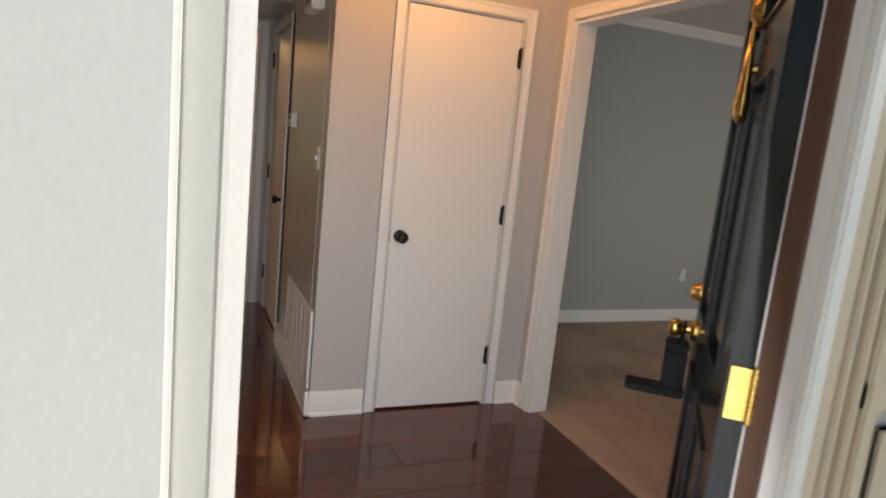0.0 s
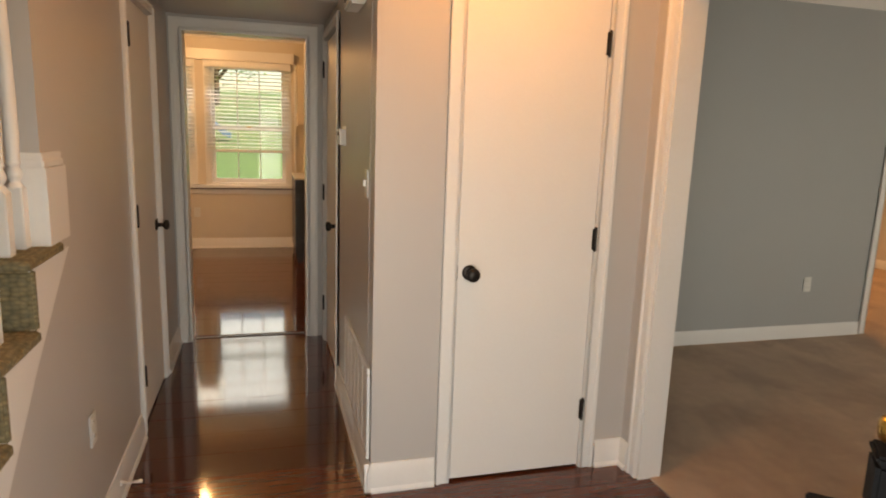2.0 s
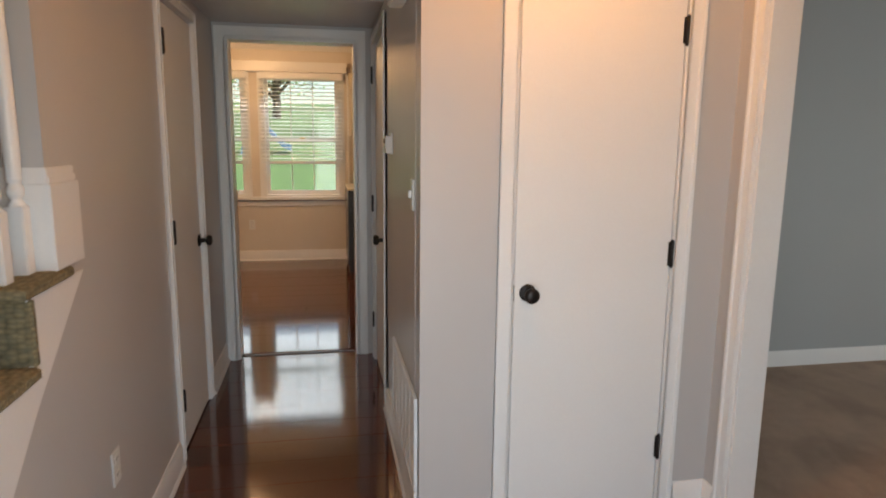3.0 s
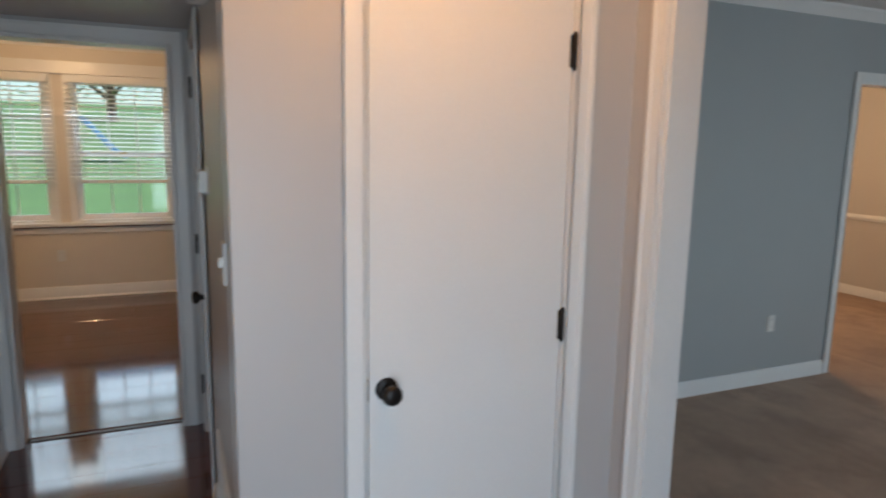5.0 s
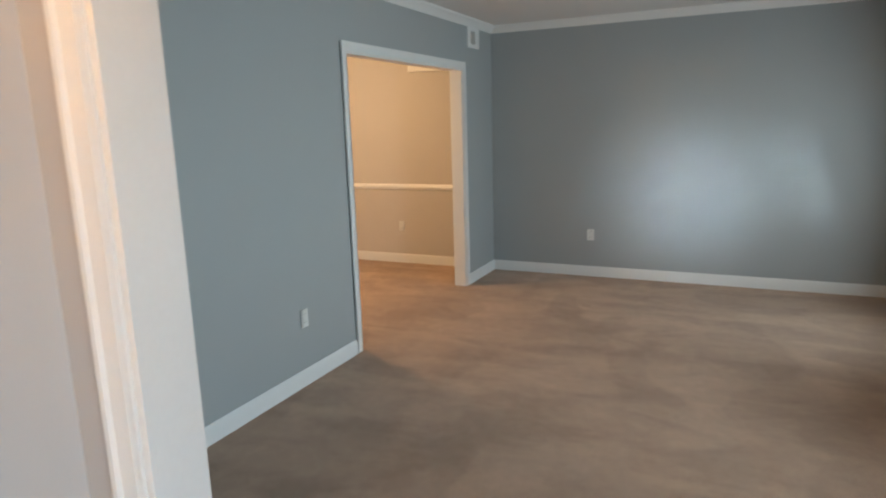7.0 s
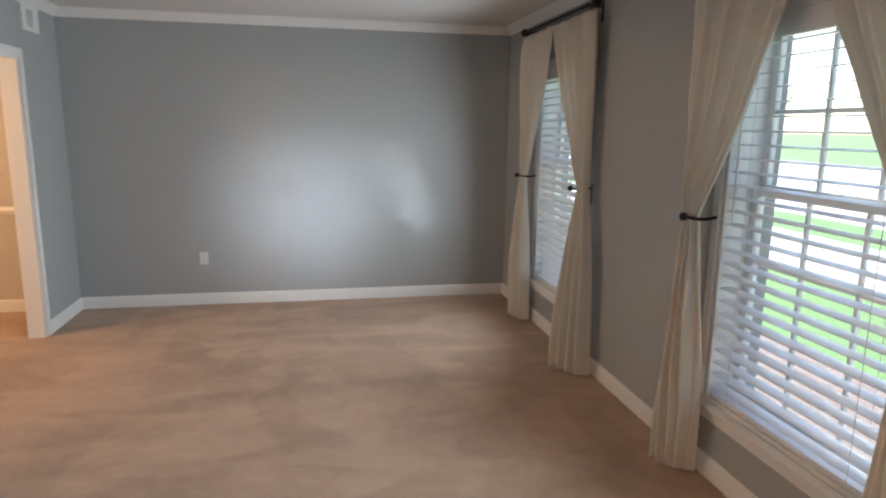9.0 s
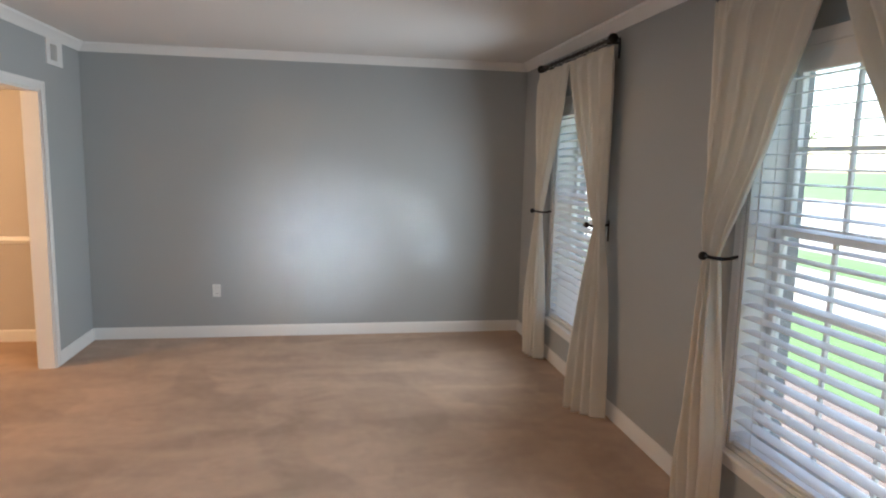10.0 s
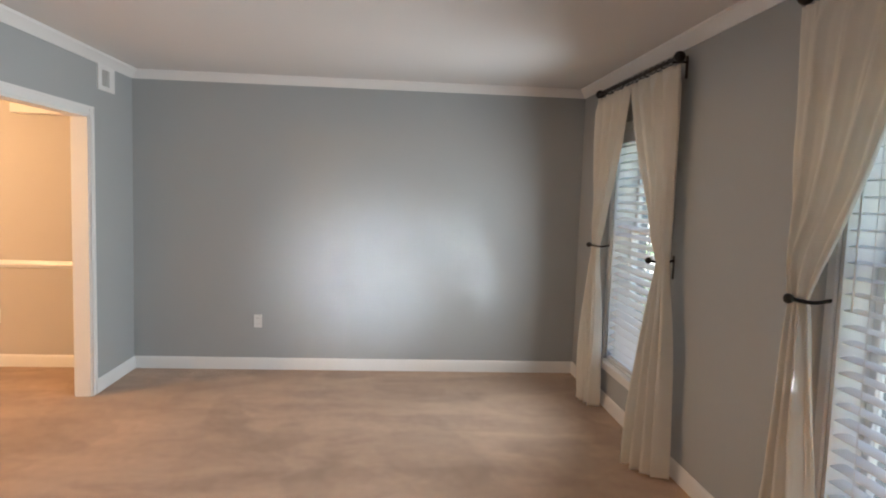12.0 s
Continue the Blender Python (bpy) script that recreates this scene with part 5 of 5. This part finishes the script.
# ---- outdoors ----
structure("ground", boxed(-400, -400, -0.9, 400, 400, -0.45), GRASS, "mown green lawn reaching the horizon", "lawn")
structure("road", boxed(-120, -34, -0.449, 120, -12.6, -0.44), CONCRETE, "pale bleached road beyond the lawn", "road")
structure("driveway", boxed(-60, -10.4, -0.446, 60, -7.5, -0.43), CONCRETE, "pale sunlit concrete drive across the lawn", "driveway")
structure("porch", boxed(-3.4, -4.75, -0.45, 8.0, LYO - 0.001, -0.24, 0.01), MULCH, "grey-brown porch and planting strip by the house", "porch")
# unseen pier, added only to block light at the entry
structure("light_block_pier", boxed(-2.6, -4.6, -0.45, -2.3, -3.34, 2.7), BRICK, "unseen grey brick pier added to block light at the entry", "pier")
structure("porch_step", boxed(-1.2, -3.6, -0.24, 1.0, FYO - 0.1, -0.06, 0.01), CONCRETE, "concrete stoop before the entry door", "step")
structure("porch_landing", boxed(-2.2, LYO - 0.001, -0.45, XD, FYO - 0.001, -0.04), CONCRETE, "concrete landing at the entry", "step")


def tree(x, y, h, spread, seed, z0=-0.45):
    """A tapered trunk with limbs and a crown of many small leaf clumps."""
    rng = random.Random(seed)
    o = thing("tree", (x, y, z0), "leafy green garden tree with a brown trunk", "tree", "garden trees")
    bm = bmesh.new()
    rod(bm, (0, 0, -0.1), (0.05 * h * 0.1, 0, h * 0.45), 0.035 * h, 0.022 * h, 9)
    tips = []
    for k in range(9):
        a, up = rng.uniform(0, 6.28), rng.uniform(0.5, 1.0)
        base = Vector((0, 0, h * rng.uniform(0.25, 0.45)))
        tip = Vector((math.cos(a) * spread * rng.uniform(0.45, 0.9), math.sin(a) * spread * rng.uniform(0.45, 0.9), h * up * 0.9))
        rod(bm, base, tip, 0.014 * h, 0.004 * h, 6)
        tips += [tip, base.lerp(tip, 0.6)]
    part("trunk", bm, BARK, o, smooth=60)
    verts, faces = [], []
    for _ in range(2600):
        c = rng.choice(tips) + Vector((rng.gauss(0, 1), rng.gauss(0, 1), rng.gauss(0, 0.8))) * spread * 0.24
        s = rng.uniform(0.05, 0.12) * (h / 6) ** 0.5
        u = Vector((rng.gauss(0, 1), rng.gauss(0, 1), rng.gauss(0, 1))).normalized()
        w = u.orthogonal().normalized()
        i = len(verts)
        verts += [c + u * s, c + w * s * 0.6, c - u * s, c - w * s * 0.6]
        faces.append((i, i + 1, i + 2, i + 3))
    me = bpy.data.meshes.new("crown")
    me.from_pydata(verts, [], faces)
    me.materials.append(LEAF)
    c = new("crown", me)
    c.parent = o


for i, (x, y, h, s) in enumerate(((52, -70, 9, 3.4), (78, -60, 10, 4.0), (-7, 30, 9, 3.4), (3.5, 33, 10, 3.8), (-12, 33, 10, 4.0), (7, 28, 9, 3.5), (-3.6, 46, 11, 4.2))):
    tree(x, y, h, s, 40 + i, -0.45 if y < 0 else 0.9)


def hillside():
    bm = bmesh.new()
    n = 40
    rows = [[bm.verts.new((-60 + 120 * i / n, 8 + 60 * j / n, -0.455 + 5.4 * (j / n) ** 1.05 + 0.25 * noise.noise(Vector((i * 0.3, j * 0.3, 0))) * min(1, j / 6))) for i in range(n + 1)] for j in range(n + 1)]
    for j in range(n):
        for i in range(n):
            bm.faces.new((rows[j][i], rows[j][i + 1], rows[j + 1][i + 1], rows[j + 1][i]))
    structure("back_lawn", bm, GRASS, "green back lawn rising behind the house", "lawn", 60)


hillside()


def garden_slide():
    """A child's slide on the back lawn: moulded chute with raised sides, ladder posts and rungs."""
    o = thing("garden_slide", (-2.6, 24.0, 0.88), "pale blue plastic garden slide on the back lawn", "slide", "")
    bm = bmesh.new()
    steps = [(-0.55, 1.42), (-0.30, 1.38), (0.10, 0.95), (0.45, 0.52), (0.75, 0.22), (1.00, 0.14)]
    rows = [[bm.verts.new((x, y, z + w)) for y, w in ((-0.30, 0.16), (-0.27, 0.0), (0.27, 0.0), (0.30, 0.16), (0.33, 0.16), (0.31, -0.05), (-0.31, -0.05), (-0.33, 0.16))] for x, z in steps]
    for a, b in zip(rows, rows[1:]):
        for i in range(8):
            bm.faces.new((a[i], a[(i + 1) % 8], b[(i + 1) % 8], b[i]))
    bm.faces.new(rows[0]), bm.faces.new(list(reversed(rows[-1])))
    part("chute", bm, SLIDE, o, smooth=50)
    for y in (-0.28, 0.28):
        part("post", rod(bmesh.new(), (-0.85, y, -0.1), (-0.52, y, 1.75), 0.035), SLIDE, o, smooth=50)
    for k in range(1, 5):
        x, z = -0.85 + 0.066 * k * 1.0, -0.1 + 0.37 * k
        part("rung", rod(bmesh.new(), (x, -0.28, z), (x, 0.28, z), 0.025), SLIDE, o, smooth=50)


garden_slide()


def far_house(x, y, turn, label):
    o = thing("house", pose(x, y, -0.45, 0, 0, turn), label, "house", "neighbouring houses")
    part("wall", boxed(-6, -4, 0, 6, 4, 3.0), SIDING, o)
    bm = bmesh.new()
    v = [bm.verts.new(p) for p in ((-6.4, -4.5, 2.95), (6.4, -4.5, 2.95), (6.4, 4.5, 2.95), (-6.4, 4.5, 2.95), (-6.4, 0, 5.2), (6.4, 0, 5.2))]
    for q in ((0, 1, 5, 4), (2, 3, 4, 5), (0, 4, 3), (1, 2, 5), (3, 2, 1, 0)):
        bm.faces.new([v[i] for i in q])
    part("roof", bm, ROOF, o)
    for k in range(4):
        xx = -4.4 + 2.9 * k
        w = part("window", boxed(xx - 0.5, 3.98, 0.9, xx + 0.5, 4.06, 2.3, 0.02), EXTWHITE, o)
        part("pane", boxed(xx - 0.42, 4.05, 0.98, xx + 0.42, 4.075, 2.22), GLASSDARK, w)


far_house(64, -88, 20, "pale sided house beyond the front lawn")


# ---- floor boards ----
def boards(parent, x0, x1, y0, y1, seed, width=0.205):
    """Stained boards laid across the hall, each with eased edges."""
    rng = random.Random(seed)
    cache = {}
    y = y0
    while y < y1 - 0.02:
        w = min(width, y1 - y)
        x = x0
        first = True
        while x < x1 - 1e-6:
            ln = rng.choice((1.2, 1.5, 1.8, 2.2)) if not first else rng.choice((0.5, 0.9, 1.3, 1.7))
            first = False
            if x1 - x - ln < 0.3:
                ln = x1 - x
            key = (round(ln, 4), round(w, 4))
            if key not in cache:
                bm = bmesh.new()
                g, b = 0.0004, 0.0014
                lo = [bm.verts.new(p) for p in ((g, g, -0.010), (ln - g, g, -0.010), (ln - g, w - g, -0.010), (g, w - g, -0.010))]
                mid = [bm.verts.new((v.co.x, v.co.y, -0.0014)) for v in lo]
                top = [bm.verts.new(p) for p in ((g + b, g + b, 0), (ln - g - b, g + b, 0), (ln - g - b, w - g - b, 0), (g + b, w - g - b, 0))]
                for i in range(4):
                    k = (i + 1) % 4
                    bm.faces.new((lo[i], lo[k], mid[k], mid[i])), bm.faces.new((mid[i], mid[k], top[k], top[i]))
                bm.faces.new(top)
                cache[key] = mesh_of("board", bm, FLOORWOOD, 20)
            ob = new("board", cache[key])
            ob.location = (x, y, rng.uniform(-0.0006, 0.0004))
            ob.rotation_euler = (radians(rng.uniform(-0.06, 0.06)), 0, 0)
            ob.parent = parent
            x += ln
        y += width


boards(floor_hall, XL, XD + 0.058, FY - 0.02, HEND2 - 0.055, 3)
boards(floor_kitchen, -2.6, 1.0, HEND2 + 0.012, KY - 0.02, 5)
